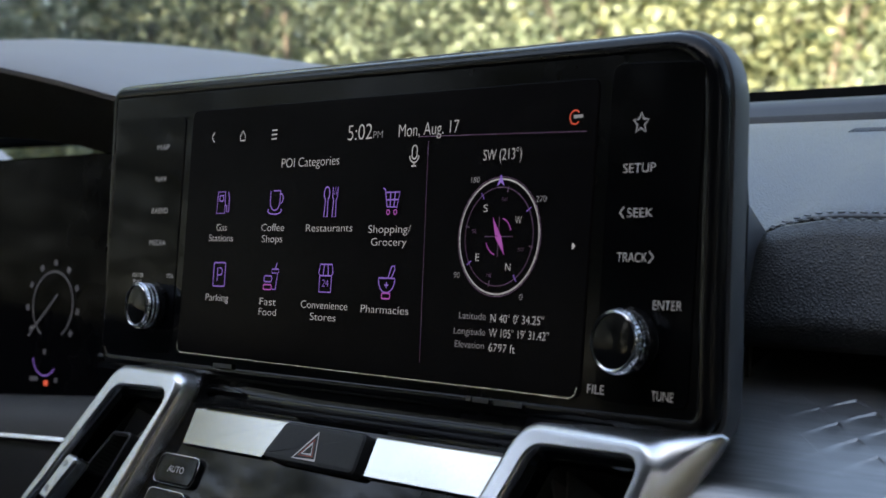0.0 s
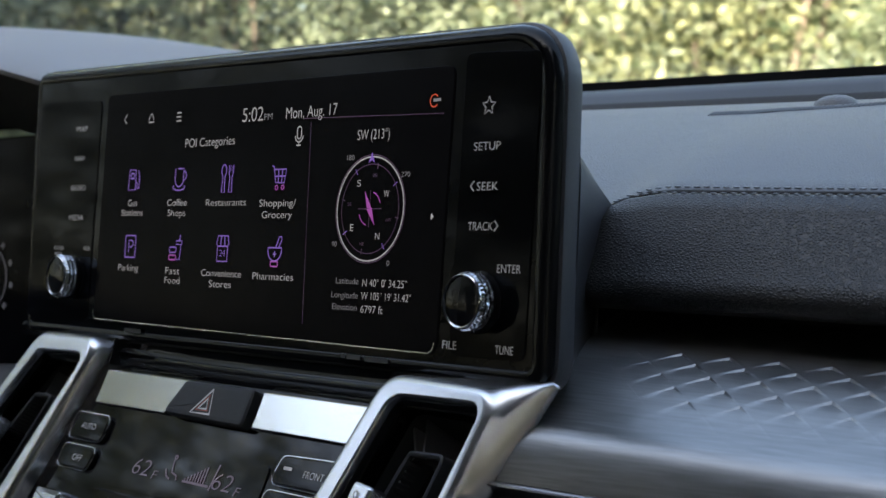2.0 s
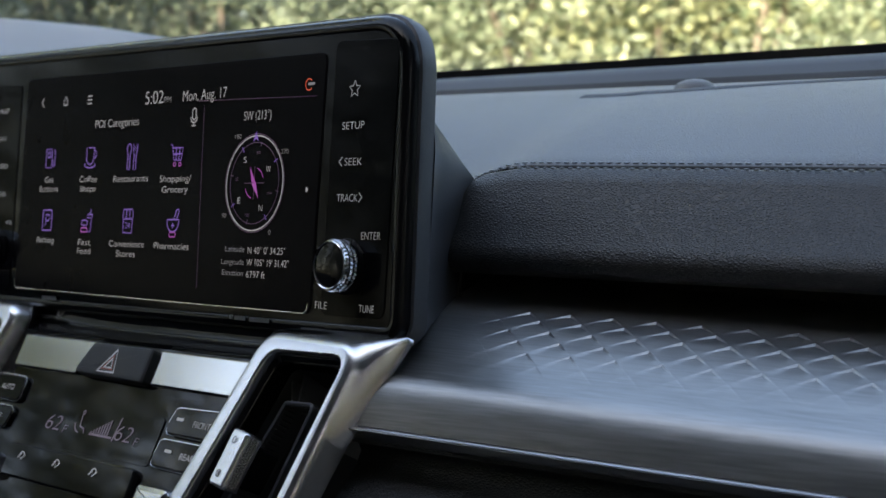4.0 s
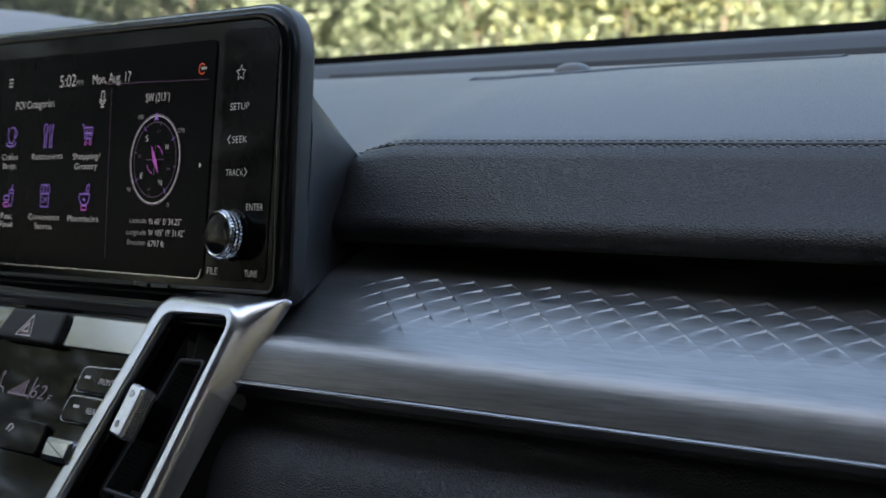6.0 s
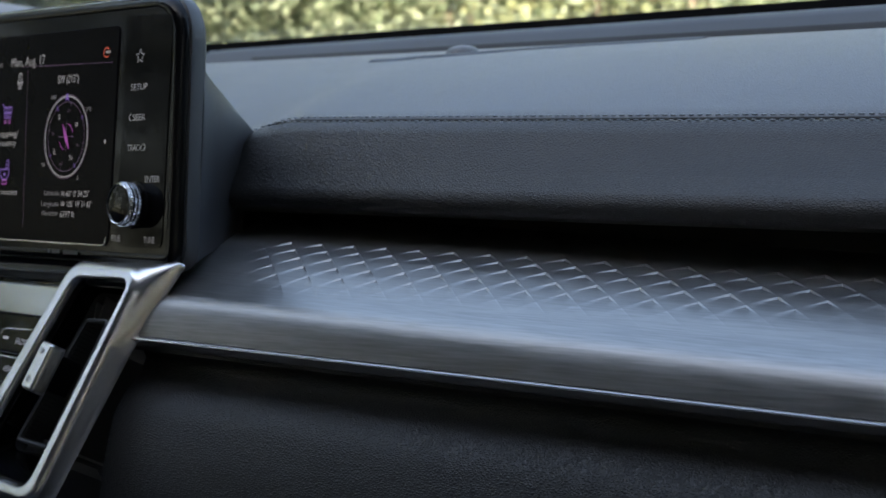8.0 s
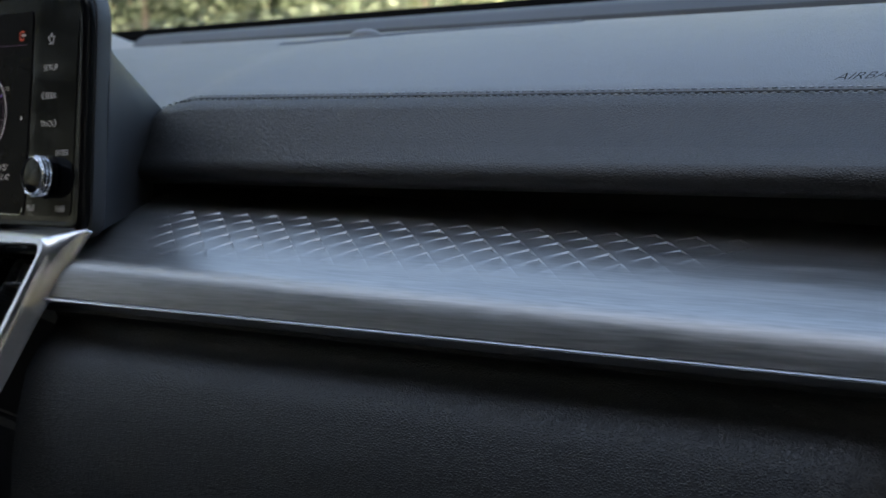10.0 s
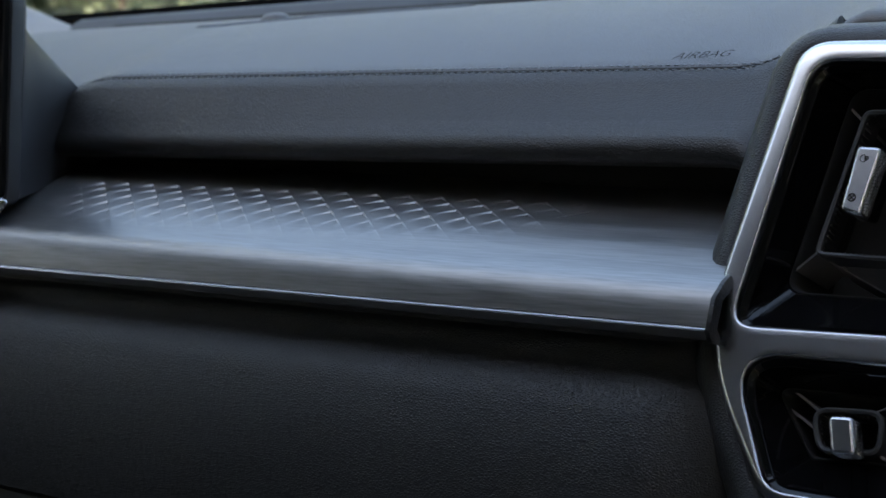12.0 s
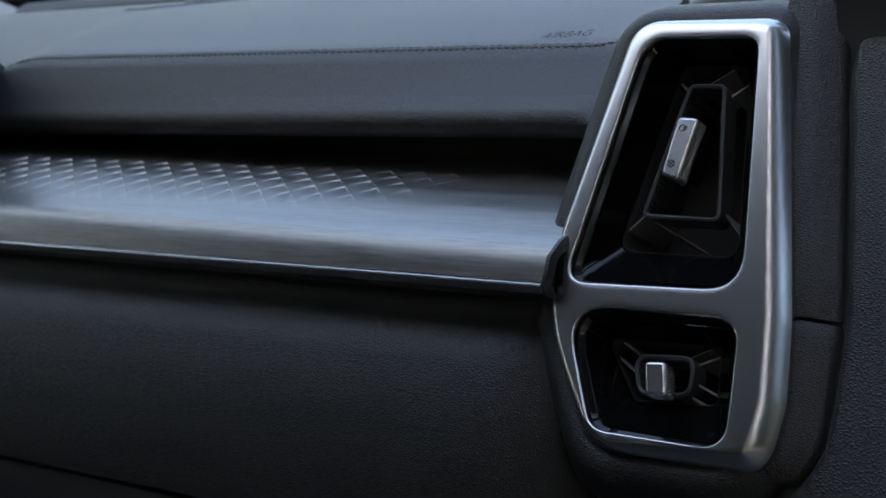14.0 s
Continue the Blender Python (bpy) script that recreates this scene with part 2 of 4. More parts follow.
def stroke(points, width, closed=False, bm=None, v=0.0):
    """A flat line on a face, in (u, w)."""
    bm = bm or bmesh.new()
    n = len(points)
    left, right = [], []
    for i in range(n):
        a = Vector(points[i - 1]) if i or closed else Vector(points[i])
        b = Vector(points[(i + 1) % n]) if i < n - 1 or closed else Vector(points[i])
        d = (b - a).normalized()
        off = Vector((-d.y, d.x)) * width / 2
        p = Vector(points[i])
        left.append(bm.verts.new((p.x + off.x, v, p.y + off.y)))
        right.append(bm.verts.new((p.x - off.x, v, p.y - off.y)))
    for i in range(n if closed else n - 1):
        j = (i + 1) % n
        bm.faces.new((left[i], left[j], right[j], right[i]))
    return bm


def arc(cx, cy, r, a0, a1, n=16, ry=None):
    return [(cx + r * math.cos(radians(a0 + (a1 - a0) * k / n)), cy + (ry or r) * math.sin(radians(a0 + (a1 - a0) * k / n))) for k in range(n + 1)]


def lettering(name, text, mat, parent, at, width=None, height=None, align="CENTER", v=-0.0004, label="", slant=0.0, m=None):
    """Letters on the face of their parent, at (u, w) of their middle, with a width and a capital's height."""
    cu = bpy.data.curves.new(name, "FONT")
    cu.body, cu.size, cu.align_x, cu.align_y = text, 1.0, "LEFT", "BOTTOM_BASELINE"
    cu.shear, cu.offset = slant, -0.012
    tmp = bpy.data.objects.new(name, cu)
    me = bpy.data.meshes.new_from_object(tmp)
    bpy.data.objects.remove(tmp)
    xs = [p.co.x for p in me.vertices]
    cap, x0, x1 = 0.729, min(xs), max(xs)
    sy = height / cap
    sx = width / (x1 - x0) if width else sy * 0.8
    shift = {"CENTER": (x0 + x1) / 2, "LEFT": x0, "RIGHT": x1}[align]
    for p in me.vertices:
        p.co = Vector(((p.co.x - shift) * sx, 0, p.co.y * sy - height / 2))
    me.materials.append(mat)
    ob = new(name, me)
    ob.parent = parent
    ob.matrix_local = (m or Matrix()) @ Matrix.Translation((at[0], v, at[1]))
    return tagged(ob, label)


def place(x, y, z, toe, lean):
    """A face's own axes: u right, v inward, w up along it."""
    return Matrix.Translation((x, y, z)) @ Matrix.Rotation(radians(toe), 4, "Z") @ Matrix.Rotation(radians(-lean), 4, "X")


def mm(points):
    return [(a / 1000, b / 1000) for a, b in points]


# the three faces that the instruments lie on
SCREEN = place(0, 0, 1.15, -7.8, 8)
STACK = place(0.073, -0.031, 1.085, -7.8, 29)
END_VENT = place(0.56, -0.005, 1.09, 0, 26)

# ---- dashboard ----
def spread(a, b, n):
    return [a + (b - a) * i / n for i in range(n + 1)]


def seam(x):
    """Where the stitched seam runs: y, z."""
    rise = min(0.046, max(0.0, x - 0.466)) ** 2
    dip = max(0.0, (0.092 - x) / 0.03) ** 2 * 0.008
    return 0.063 + 0.055 * (x - 0.084) + 3 * rise - 0.3 * dip, 1.1522 - 0.034 * (x - 0.084) + 10 * rise - dip


def shelf_back(x):
    return 1.100 - 0.046 * (x - 0.066)


DROP = ((0.085, -0.006), (0.065, -0.003), (0.05, 0.0), (0.035, 0.003), (0.024, 0.0055), (0.006, 0.011), (-0.008, 0.016), (-0.018, 0.0198), (-0.0235, 0.0222), (-0.0265, 0.0245), (-0.0290, 0.0280), (-0.0315, 0.0335), (-0.034, 0.041))


def shelf(x, y):
    """The height of the trim shelf, from its back down to the chrome strip."""
    fall = DROP[-1][1]
    for (y1, d1), (y0, d0) in zip(DROP, DROP[1:]):
        if y >= y0:
            fall = d0 + (d1 - d0) * (y - y0) / (y1 - y0)
            break
    return shelf_back(x) - fall / DROP[-1][1] * (shelf_back(x) - trim_top(x) - 0.0005)


def trim_top(x):
    return 1.0605 - 0.028 * (x - 0.089)


dash = thing("dashboard", label="dark grey leather-wrapped car dashboard with stitched seam and trim shelf", category="dashboard")

X0, X1 = 0.045, 0.52
xs = spread(-0.16, 0.63, 50)


def top_profile(x):
    y, z = seam(max(x, 0.06))
    zb = 1.1885 - 0.022 * (x - 0.05)
    row = [(x, y + 0.0030, z - 0.007), (x, y + 0.0030, z - 0.0022), (x, y + 0.0038, z - 0.0004), (x, y + 0.0062, z + 0.0016)]
    y0, z0 = y + 0.0062, z + 0.0016
    for t in (0.06, 0.13, 0.22, 0.34, 0.48, 0.62, 0.76, 0.9, 0.96, 1.0):
        row.append((x, y0 + (0.232 - y0) * t, z0 + (zb - z0) * (1 - (1 - t) ** 1.7)))
    return row + [(x, 0.236, zb - 0.002), (x, 0.237, zb - 0.016)]


part("top_pad", slab([top_profile(x) for x in xs], 0.004), TOP_LEATHER, dash, "grained dark grey top pad, lightened for the sky's light", 60)


def pad_profile(x):
    y, z = seam(x)
    low = 1.1155 - 0.025 * (x - 0.07) - min(0.034, 0.0045 * max(0.0, (x - 0.475) / 0.0165) ** 4)
    return [(x, y + 0.0004, z - 0.006), (x, y + 0.0002, z - 0.0014), (x, y - 0.0010, z + 0.0002), (x, y - 0.0036, z - 0.0003), (x, y - 0.009, z - 0.0050),
            (x, 0.047 + 0.03 * (x - 0.07), 1.1305 - 0.03 * (x - 0.07)), (x, 0.0420, low + 0.0075), (x, 0.0400, low + 0.0035), (x, 0.0400, low), (x, 0.0425, low - 0.0032), (x, 0.048, low - 0.0055), (x, 0.06, low - 0.006), (x, 0.085, low - 0.005)]


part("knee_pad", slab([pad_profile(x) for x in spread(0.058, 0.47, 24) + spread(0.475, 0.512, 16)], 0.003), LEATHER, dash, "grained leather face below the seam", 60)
# dark tube laid in the seam in place of its groove's shade
part("seam_gap_line", tube([(x, seam(x)[0] + 0.0026, seam(x)[1] + 0.0004) for x in spread(0.06, 0.51, 40)], 0.0009, 8), GAP, dash, "dark line standing for the shaded seam gap")
# back of the recess, coloured near-black for the shade in there
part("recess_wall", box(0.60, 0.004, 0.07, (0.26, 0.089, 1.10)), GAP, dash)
def shelf_row(s):
    """One line of the shelf from back to front; its inner end runs along the vent's flank."""
    row = []
    for y in spread(0.085, -0.034, 80):
        x0 = 0.0645 + (0.05 - y) * 0.17
        x = x0 + (0.5118 - 0.0018 * (y + 0.034) / 0.119 - x0) * s
        row.append((x, y, shelf(x, y)))
    return row + [(row[-1][0], -0.030, trim_top(row[-1][0]) - 0.003)]


part("trim_shelf", slab([shelf_row(s) for s in spread(0, 1, 24)], 0.003),
     BRUSHED, dash, "dark brushed-look trim shelf embossed with diamonds", 60)
rows = []
for x in spread(0.075, 0.5116, 20):
    z = trim_top(x)
    rows.append([(x, -0.030, z), (x, -0.0354, z + 0.0001), (x, -0.0361, z - 0.0002), (x, -0.0364, z - 0.0008), (x, -0.0342, z - 0.0040), (x, -0.0336, z - 0.0044), (x, -0.030, z - 0.0046)])
part("chrome_strip", loft(rows, True, True), SATIN, dash, "thin bright chrome strip", 25)
rows = []
for x in spread(0.074, 0.524, 32):
    z = trim_top(x)
    k = max(0, min(1, (0.12 - x) / 0.06)) * 0.004
    e = max(0.0, (x - 0.485) / 0.027) ** 2 * 0.016
    rows.append([(x, y + e, h) for x, y, h in [(x, -0.030, z - 0.004), (x, -0.022, z - 0.006), (x, -0.019, z - 0.012), (x, -0.0205 - k, z - 0.019), (x, -0.027 - k, z - 0.0245), (x, -0.035, z - 0.0285), (x, -0.041, z - 0.036), (x, -0.048, z - 0.055), (x, -0.053, z - 0.075), (x, -0.056, z - 0.098), (x, -0.056, z - 0.104), (x, -0.050, z - 0.106)]])
part("glovebox_door", slab(rows, 0.003), LEATHER, dash, "grained soft glovebox door", 60)
part("lower_panel", slab([[(x, -0.040, trim_top(x) - 0.104), (x, -0.055, trim_top(x) - 0.110), (x, -0.058, trim_top(x) - 0.117), (x, -0.03, 0.78), (x, 0.06, 0.60)] for x in spread(-0.05, 0.62, 8)], 0.004), DARK, dash)

cheek = []
for x, g in ((0.5113, -0.001), (0.5115, 0.0002), (0.5119, 0.0006), (0.5134, 0.0004), (0.5146, -0.003)):
    cheek.append([(x, y - 0.4 * g, shelf(x, y) + g) for y in spread(0.05, -0.022, 14)] + [(x, -0.0300 - g, shelf(x, -0.029) + 0.4 * g), (x, -0.0355 - g, trim_top(x) - 0.001), (x, -0.0340 - g, trim_top(x) - 0.0045 - g), (x, -0.030, trim_top(x) - 0.0065), (x, -0.024, trim_top(x) - 0.0075)])
part("end_cheek", loft(cheek), LEATHER, dash, "leather edge closing the shelf", 60)
# embossed diamonds: each a scale that dips to its back corner, so its neighbours step up behind it; fading out at the ends
def node(r, c):
    x = 0.1864 + 0.0093 * c + 0.00125 * r
    return Vector((x, 0.0402 - 0.0091 * r + 0.04 * (x - 0.1864)))


def relief(p, r):
    return min(1, max(0, (p.x - 0.090 - 0.006 * r) / 0.025)) * min(1, max(0, (0.455 - 0.010 * r - p.x) / 0.06)) * (1, 1, 1, 0.95, 0.8, 0.45, 0, 0)[r]


STEP = 0.0008
for r in range(6):
    for c in range(-10, 25):
        if (r + c) % 2:
            continue
        corners = [node(r, c), node(r + 1, c - 1), node(r + 2, c), node(r + 1, c + 1)]
        high = [STEP * relief(p, k) + 0.00001 for p, k in zip(corners, (r, r + 1, r + 2, r + 1))]
        mid = (corners[0] + corners[2]) / 2
        dip = STEP * relief(mid, r) * (1, 1, 1, 1, 0.8, 0.6)[r]
        if dip < 0.00003:
            continue
        bm, n = bmesh.new(), 4

        def at(a, b, shrink, sunk):
            p = corners[0].lerp(corners[1], a).lerp(corners[3].lerp(corners[2], a), b)
            h = (high[0] * (1 - a) + high[1] * a) * (1 - b) + (high[3] * (1 - a) + high[2] * a) * b
            p = mid + (p - mid) * shrink
            return bm.verts.new((p.x, p.y, shelf(p.x, p.y) + h - sunk * ((1 - a) * (1 - b)) ** 1.3))
        grid = [[at(i / n, j / n, 0.90, dip) for j in range(n + 1)] for i in range(n + 1)]
        for i in range(n):
            for j in range(n):
                bm.faces.new((grid[i][j], grid[i + 1][j], grid[i + 1][j + 1], grid[i][j + 1]))
        way = [(i, 0) for i in range(n)] + [(n, j) for j in range(n)] + [(n - i, n) for i in range(n)] + [(0, n - j) for j in range(n)]
        edge = [at(i / n, j / n, 1.0, 0) for i, j in way]
        for k in range(len(way)):
            (i0, j0), (i1, j1) = way[k - 1], way[k]
            bm.faces.new((grid[i0][j0], grid[i1][j1], edge[k], edge[k - 1]))
        foot = [bm.verts.new((v.co.x, v.co.y, shelf(v.co.x, v.co.y) - 0.0003)) for v in edge]
        for k in range(len(way)):
            bm.faces.new((edge[k - 1], edge[k], foot[k], foot[k - 1]))
        part("diamond", bm, BRUSHED, dash, smooth=16)

# seam stitches in two rows
stitch_bm = bmesh.new()
bmesh.ops.create_icosphere(stitch_bm, subdivisions=1, radius=1)
for v in stitch_bm.verts:
    v.co = Vector((v.co.x * 0.0017, v.co.y * 0.00042, v.co.z * 0.00042))
stitch = mesh_of("stitch", stitch_bm, STITCH)
for x in np.arange(0.068, 0.505, 0.0040):
    for dy, dz in ((0.0068, 0.0021), (-0.0027, 0.0003)):
        y, z = seam(x)
        part("stitch", stitch, STITCH, dash, m=Matrix.Translation((x, y + dy, z + dz)) @ Matrix.Rotation(radians(-2 + 5 * math.sin(x * 900)), 4, "Z"))
# ribbed strip along the back of the top pad
def on_top(x, y):
    row = top_profile(x)
    return float(np.interp(y, [p[1] for p in row[3:-2]], [p[2] for p in row[3:-2]]))


lettering("airbag_mark", "AIRBAG", BLACK_PRINT, dash, (0, 0), 0.029, 0.0056, slant=0.35, v=0, label="embossed letters",
          m=Matrix.Translation((0.445, 0.0975, on_top(0.445, 0.0975) + 0.0012)) @ Matrix.Rotation(radians(1.5), 4, "Z") @ Matrix.Rotation(radians(-60), 4, "X"))
rib_bm = bmesh.new()
for x in np.arange(0.040, 0.235, 0.0019):
    y = float(np.interp(x, (0.0, 0.07, 0.09, 0.11, 0.135, 0.17, 0.24), (0.1865, 0.1855, 0.1855, 0.1905, 0.1985, 0.2065, 0.2150)))
    tube([(x, y - 0.0035, on_top(x, y - 0.0035) - 0.0002), (x + 0.0012, y, on_top(x + 0.0012, y) + 0.0006), (x + 0.0024, y + 0.0035, on_top(x + 0.0024, y + 0.0035) - 0.0002)], 0.0006, 5, bm=rib_bm)
tagged(part("rib", rib_bm, TOP_LEATHER, dash, "fine moulded ribs"), kind="stuff")

# the strip behind the top pad, towards the windscreen
cowl = thing("defroster_cowl", label="dark plastic defroster cowl below the windscreen", category="cowl")
rows = []
for x in spread(-0.21, 0.75, 20):
    k = -0.016 * (x - 0.05)
    rows.append([(x, 0.235, 1.178 + k), (x, 0.262, 1.177 + k), (x, 0.270, 1.181 + k), (x, 0.292, 1.1975 + k), (x, 0.300, 1.2008 + k), (x, 0.328, 1.2027 + k), (x, 0.332, 1.198 + k)])
part("cowl_panel", slab(rows, 0.004), COWL, cowl, "", 60)
part("defroster_slot", loft([[(x, y, z - 0.02 * (x - 0.05)) for y, z in ((0.2745, 1.1862), (0.2735, 1.1856), (0.2815, 1.1924), (0.2825, 1.1930))] for x in spread(-0.15, 0.6, 12)]), GAP, cowl, "long dark defroster slot")
sensor = thing("sun_sensor", Matrix.Translation((0.093, 0.201, on_top(0.093, 0.201) - 0.0016)), "small domed grey sunlight sensor on the dash top", "sensor")
part("dome", loft([[(0.0100 * c * math.cos(a), 0.0100 * c * math.sin(a), 0.0056 * s) for a in spread(0, 6.2832 * 23 / 24, 23)] for c, s in ((1.05, -0.1), (1, 0.12), (0.9, 0.5), (0.7, 0.75), (0.4, 0.93), (0.02, 1))], True, True), TOP_LEATHER, sensor)

# ---- car shell ----
def wall_box(name, size, at, mat, label):
    return tagged(part(name, box(*size, at, 0.004), mat), label, kind="structure")


rows = [[(x, 0.326, 1.2012 - 0.016 * x), (x, 0.345, 1.2095 - 0.016 * x), (x, 0.350, 1.2075 - 0.016 * x)] for x in spread(-0.86, 0.72, 8)]
tagged(part("trim_windscreen", slab(rows, 0.003), FRIT), "black ceramic band along the windscreen foot", kind="structure")
rows = [[(x, 0.372 - 0.03 * ((x + 0.09) / 0.8) ** 2, 1.202 - 0.016 * x), (x * 0.92, -0.02, 1.43), (x * 0.87, -0.30, 1.585)] for x in spread(-0.88, 0.72, 8)]
ws = tagged(part("window_1", slab(rows, 0.004), WINDSCREEN), "raked clear laminated windscreen", kind="structure")
ws.visible_shadow = False
tagged(part("ceiling", slab([[(x, -0.29, 1.582), (x, -0.38, 1.622), (x, -0.6, 1.65), (x, -1.6, 1.66), (x, -2.5, 1.60)] for x in (-0.8, -0.5, 0, 0.4, 0.70)], 0.03), HEADLINER), "pale grey fabric headliner", kind="structure")
for side, x0, x1 in (("left", -0.90, -0.72), ("right", 0.73, 0.62)):
    tagged(part("pillar_" + side, tube([(x0, 0.40, 1.16), (x0 * 0.96 + x1 * 0.04, 0.18, 1.33), ((x0 + x1) / 2, -0.1, 1.49), (x1, -0.42, 1.64)], 0.035, 10), HEADLINER), "pale windscreen pillar", kind="structure")
    tagged(part("pillar_rear_" + side, box(0.06, 0.14, 0.95, (x0 * 0.93, -1.15, 1.2), 0.01), DARK), "dark door pillar", kind="structure")
wall_box("wall_left", (0.08, 2.6, 0.75), (-0.92, -0.95, 0.78), SOFT, "dark left door inner panel")
wall_box("wall_right", (0.08, 1.3, 0.75), (0.76, -1.85, 0.78), SOFT, "dark rear right door panel")
# unseen wall without a rear window, added to keep the sun out
wall_box("wall_rear", (1.7, 0.06, 1.25), (-0.08, -2.5, 1.0), SOFT, "unseen dark wall added to close the cabin's rear")
wall_box("wall_front", (1.6, 0.05, 0.85), (-0.08, 0.33, 0.76), DARK, "dark bulkhead under the dash")
wall_box("floor", (1.75, 3.0, 0.06), (-0.08, -1.0, 0.42), DARK, "dark carpeted car floor")
tagged(part("ground", box(600, 600, 0.2, (0, 0, -0.1)), GRAVEL), "dry pale ground", kind="structure")
tagged(part("bonnet", slab([[(x, 0.36, 1.16), (x, 0.8, 1.14 - 0.05 * x * x), (x, 1.3, 1.08 - 0.05 * x * x), (x, 1.45, 0.95), (x, 1.5, 0.5)] for x in spread(-0.95, 0.78, 8)], 0.01), PAINT), "silver painted bonnet", kind="structure")


def car_seat(x):
    seat = thing("car_seat", Matrix.Translation((x, -1.0, 0.45)), "black leather car seat", "seat", group="seats")
    part("cushion", box(0.52, 0.5, 0.31, (0, 0.02, 0.155), 0.06, seg=4), SEAT, seat)
    part("backrest", loft([[(sx * 0.25, y + 0.05 * sy, z) for sx, sy in ((-1, -1), (-1, 1), (1, 1), (1, -1))] for y, z in ((-0.22, 0.25), (-0.28, 0.55), (-0.36, 0.88))], True, True), SEAT, seat)
    part("headrest", box(0.26, 0.1, 0.17, (0, -0.4, 1.0), 0.04, seg=4), SEAT, seat)


car_seat(-0.50)

# ---- hedge and trees beyond the windscreen, unseen ones round the car ----
rng = random.Random(5)


def leaf_cloud(n, rx, ry, rz, size):
    verts, faces = [], []
    clumps = [(rng.gauss(0, 0.45) * rx, rng.gauss(0, 0.4) * ry, rng.uniform(-0.9, 1) * rz, rng.uniform(0.16, 0.42)) for _ in range(int(n / 55))]
    for cx, cy, cz, cr in clumps:
        for _ in range(55):
            p = Vector((cx, cy, cz)) + Vector((rng.gauss(0, 0.5), rng.gauss(0, 0.5), rng.gauss(0, 0.45))) * cr
            q = Euler((rng.uniform(-1.5, 1.5), rng.uniform(-1.5, 1.5), rng.uniform(0, 6.28))).to_matrix()
            s = size * rng.uniform(0.6, 1.3)
            k = len(verts)
            for a, b, c in ((0, -1, 0), (0.42, 0, 0.12), (0, 1, -0.1), (-0.42, 0, 0.12)):
                verts.append(p + q @ Vector((a * s, b * s, c * s)))
            faces += [(k, k + 1, k + 2), (k, k + 2, k + 3)]
    return verts, faces


def bush(name, label, category, n, rx, ry, rz, size, mat, trunk):
    ob = thing(name, label=label, category=category)
    bm = bmesh.new()
    for i in range(7 if trunk < 0.08 else 5):
        a, r = rng.uniform(0, 6.28), rng.uniform(0.1, 0.8)
        base = Vector((0.15 * math.cos(a), 0.15 * math.sin(a), -0.05)) if trunk < 0.08 else Vector((0, 0, -0.05))
        tip = Vector((rx * r * math.cos(a), ry * r * math.sin(a), rz * rng.uniform(1.0, 1.9)))
        bend = base.lerp(tip, 0.5) + Vector((rng.uniform(-0.2, 0.2), rng.uniform(-0.2, 0.2), 0.25))
        pts = [base, base.lerp(bend, 0.5), bend, bend.lerp(tip, 0.6), tip]
        for k in range(4):
            tube(pts[k:k + 2], trunk * (1 - 0.22 * k), 6, bm=bm)
    part("trunk", bm, BARK, ob)
    verts, faces = leaf_cloud(n, rx, ry, rz, size)
    me = bpy.data.meshes.new("crown")
    me.from_pydata([v + Vector((0, 0, rz)) for v in verts], [], faces)
    me.materials.append(mat)
    part("crown", me, mat, ob)
    return ob


kinds = [bush("bush", "yellow-green leafy bush at the roadside, coloured as sunlit", "bush", 26000, 1.3, 0.9, 1.7, 0.028, LEAF, 0.03),
         bush("bush", "olive green leafy bush at the roadside, coloured as shaded", "bush", 20000, 1.4, 0.9, 1.6, 0.030, LEAF_DARK, 0.03),
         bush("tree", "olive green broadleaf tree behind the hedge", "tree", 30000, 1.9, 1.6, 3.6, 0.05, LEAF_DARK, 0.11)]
kinds.append(bush("tree", "unseen broadleaf tree added beside the car to block light, leaves darkened", "tree", 30000, 1.9, 1.6, 3.6, 0.05, LEAF_DEEP, 0.11))
spots = []
for i in range(15):
    a = radians(2 + i * 4.6)
    d = 6.5 + rng.uniform(-0.7, 0.9)
    spots.append((kinds[0 if rng.random() < 0.8 else 1], -d * math.sin(a), d * math.cos(a), rng.uniform(0.85, 1.1)))
for i in range(9):
    a = radians(-2 + i * 9)
    d = 13 + rng.uniform(-0.8, 1.2)
    spots.append((kinds[2], -d * math.sin(a), d * math.cos(a), 1.0))
# unseen ring of foliage, added to dim the reflections and the side light
for i in range(22):
    a = radians(75 + i * 12.5)
    d = (6.4 if i < 8 or i > 16 else 5.2) + rng.uniform(-0.4, 1.2)
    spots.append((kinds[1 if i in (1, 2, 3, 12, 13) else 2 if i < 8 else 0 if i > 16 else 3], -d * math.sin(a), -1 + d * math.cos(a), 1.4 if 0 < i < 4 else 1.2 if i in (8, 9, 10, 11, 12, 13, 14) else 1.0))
used = set()
for ob, x, y, s in spots:
    m = Matrix.Translation((x, y, 0)) @ Matrix.Rotation(rng.uniform(0, 6.28), 4, "Z") @ Matrix.Scale(s, 4)
    if ob.name in used:
        copy_thing(ob, m)
    else:
        used.add(ob.name)
        ob.matrix_world = m

# ---- display unit ----
display = thing("display_unit", SCREEN, "wide glossy black touchscreen unit with two knurled knobs, its menu lit", "display")
FACE = rounded(mm([(-274, 68), (88, 60), (92, -57), (-268, -57)]), [0.004, 0.020, 0.006, 0.006], 8)
part("rim", loft([ring(FACE, 0.0052, 0.0042), ring(FACE, 0.0030, 0.0040), ring(FACE, 0.0012, 0.0026), ring(FACE, 0.0003, 0.0006), ring(FACE, 0.0003, -0.0014), ring(FACE, 0.0008, -0.0022)], True), RIM, display, "polished black rim", 35)
part("front", loft([ring(FACE, 0.004, -0.0016), ring(FACE, 0.0007, -0.0016), ring(FACE, 0.0006, -0.0022)], True, True), BEZEL, display, "glossy black front", 35)
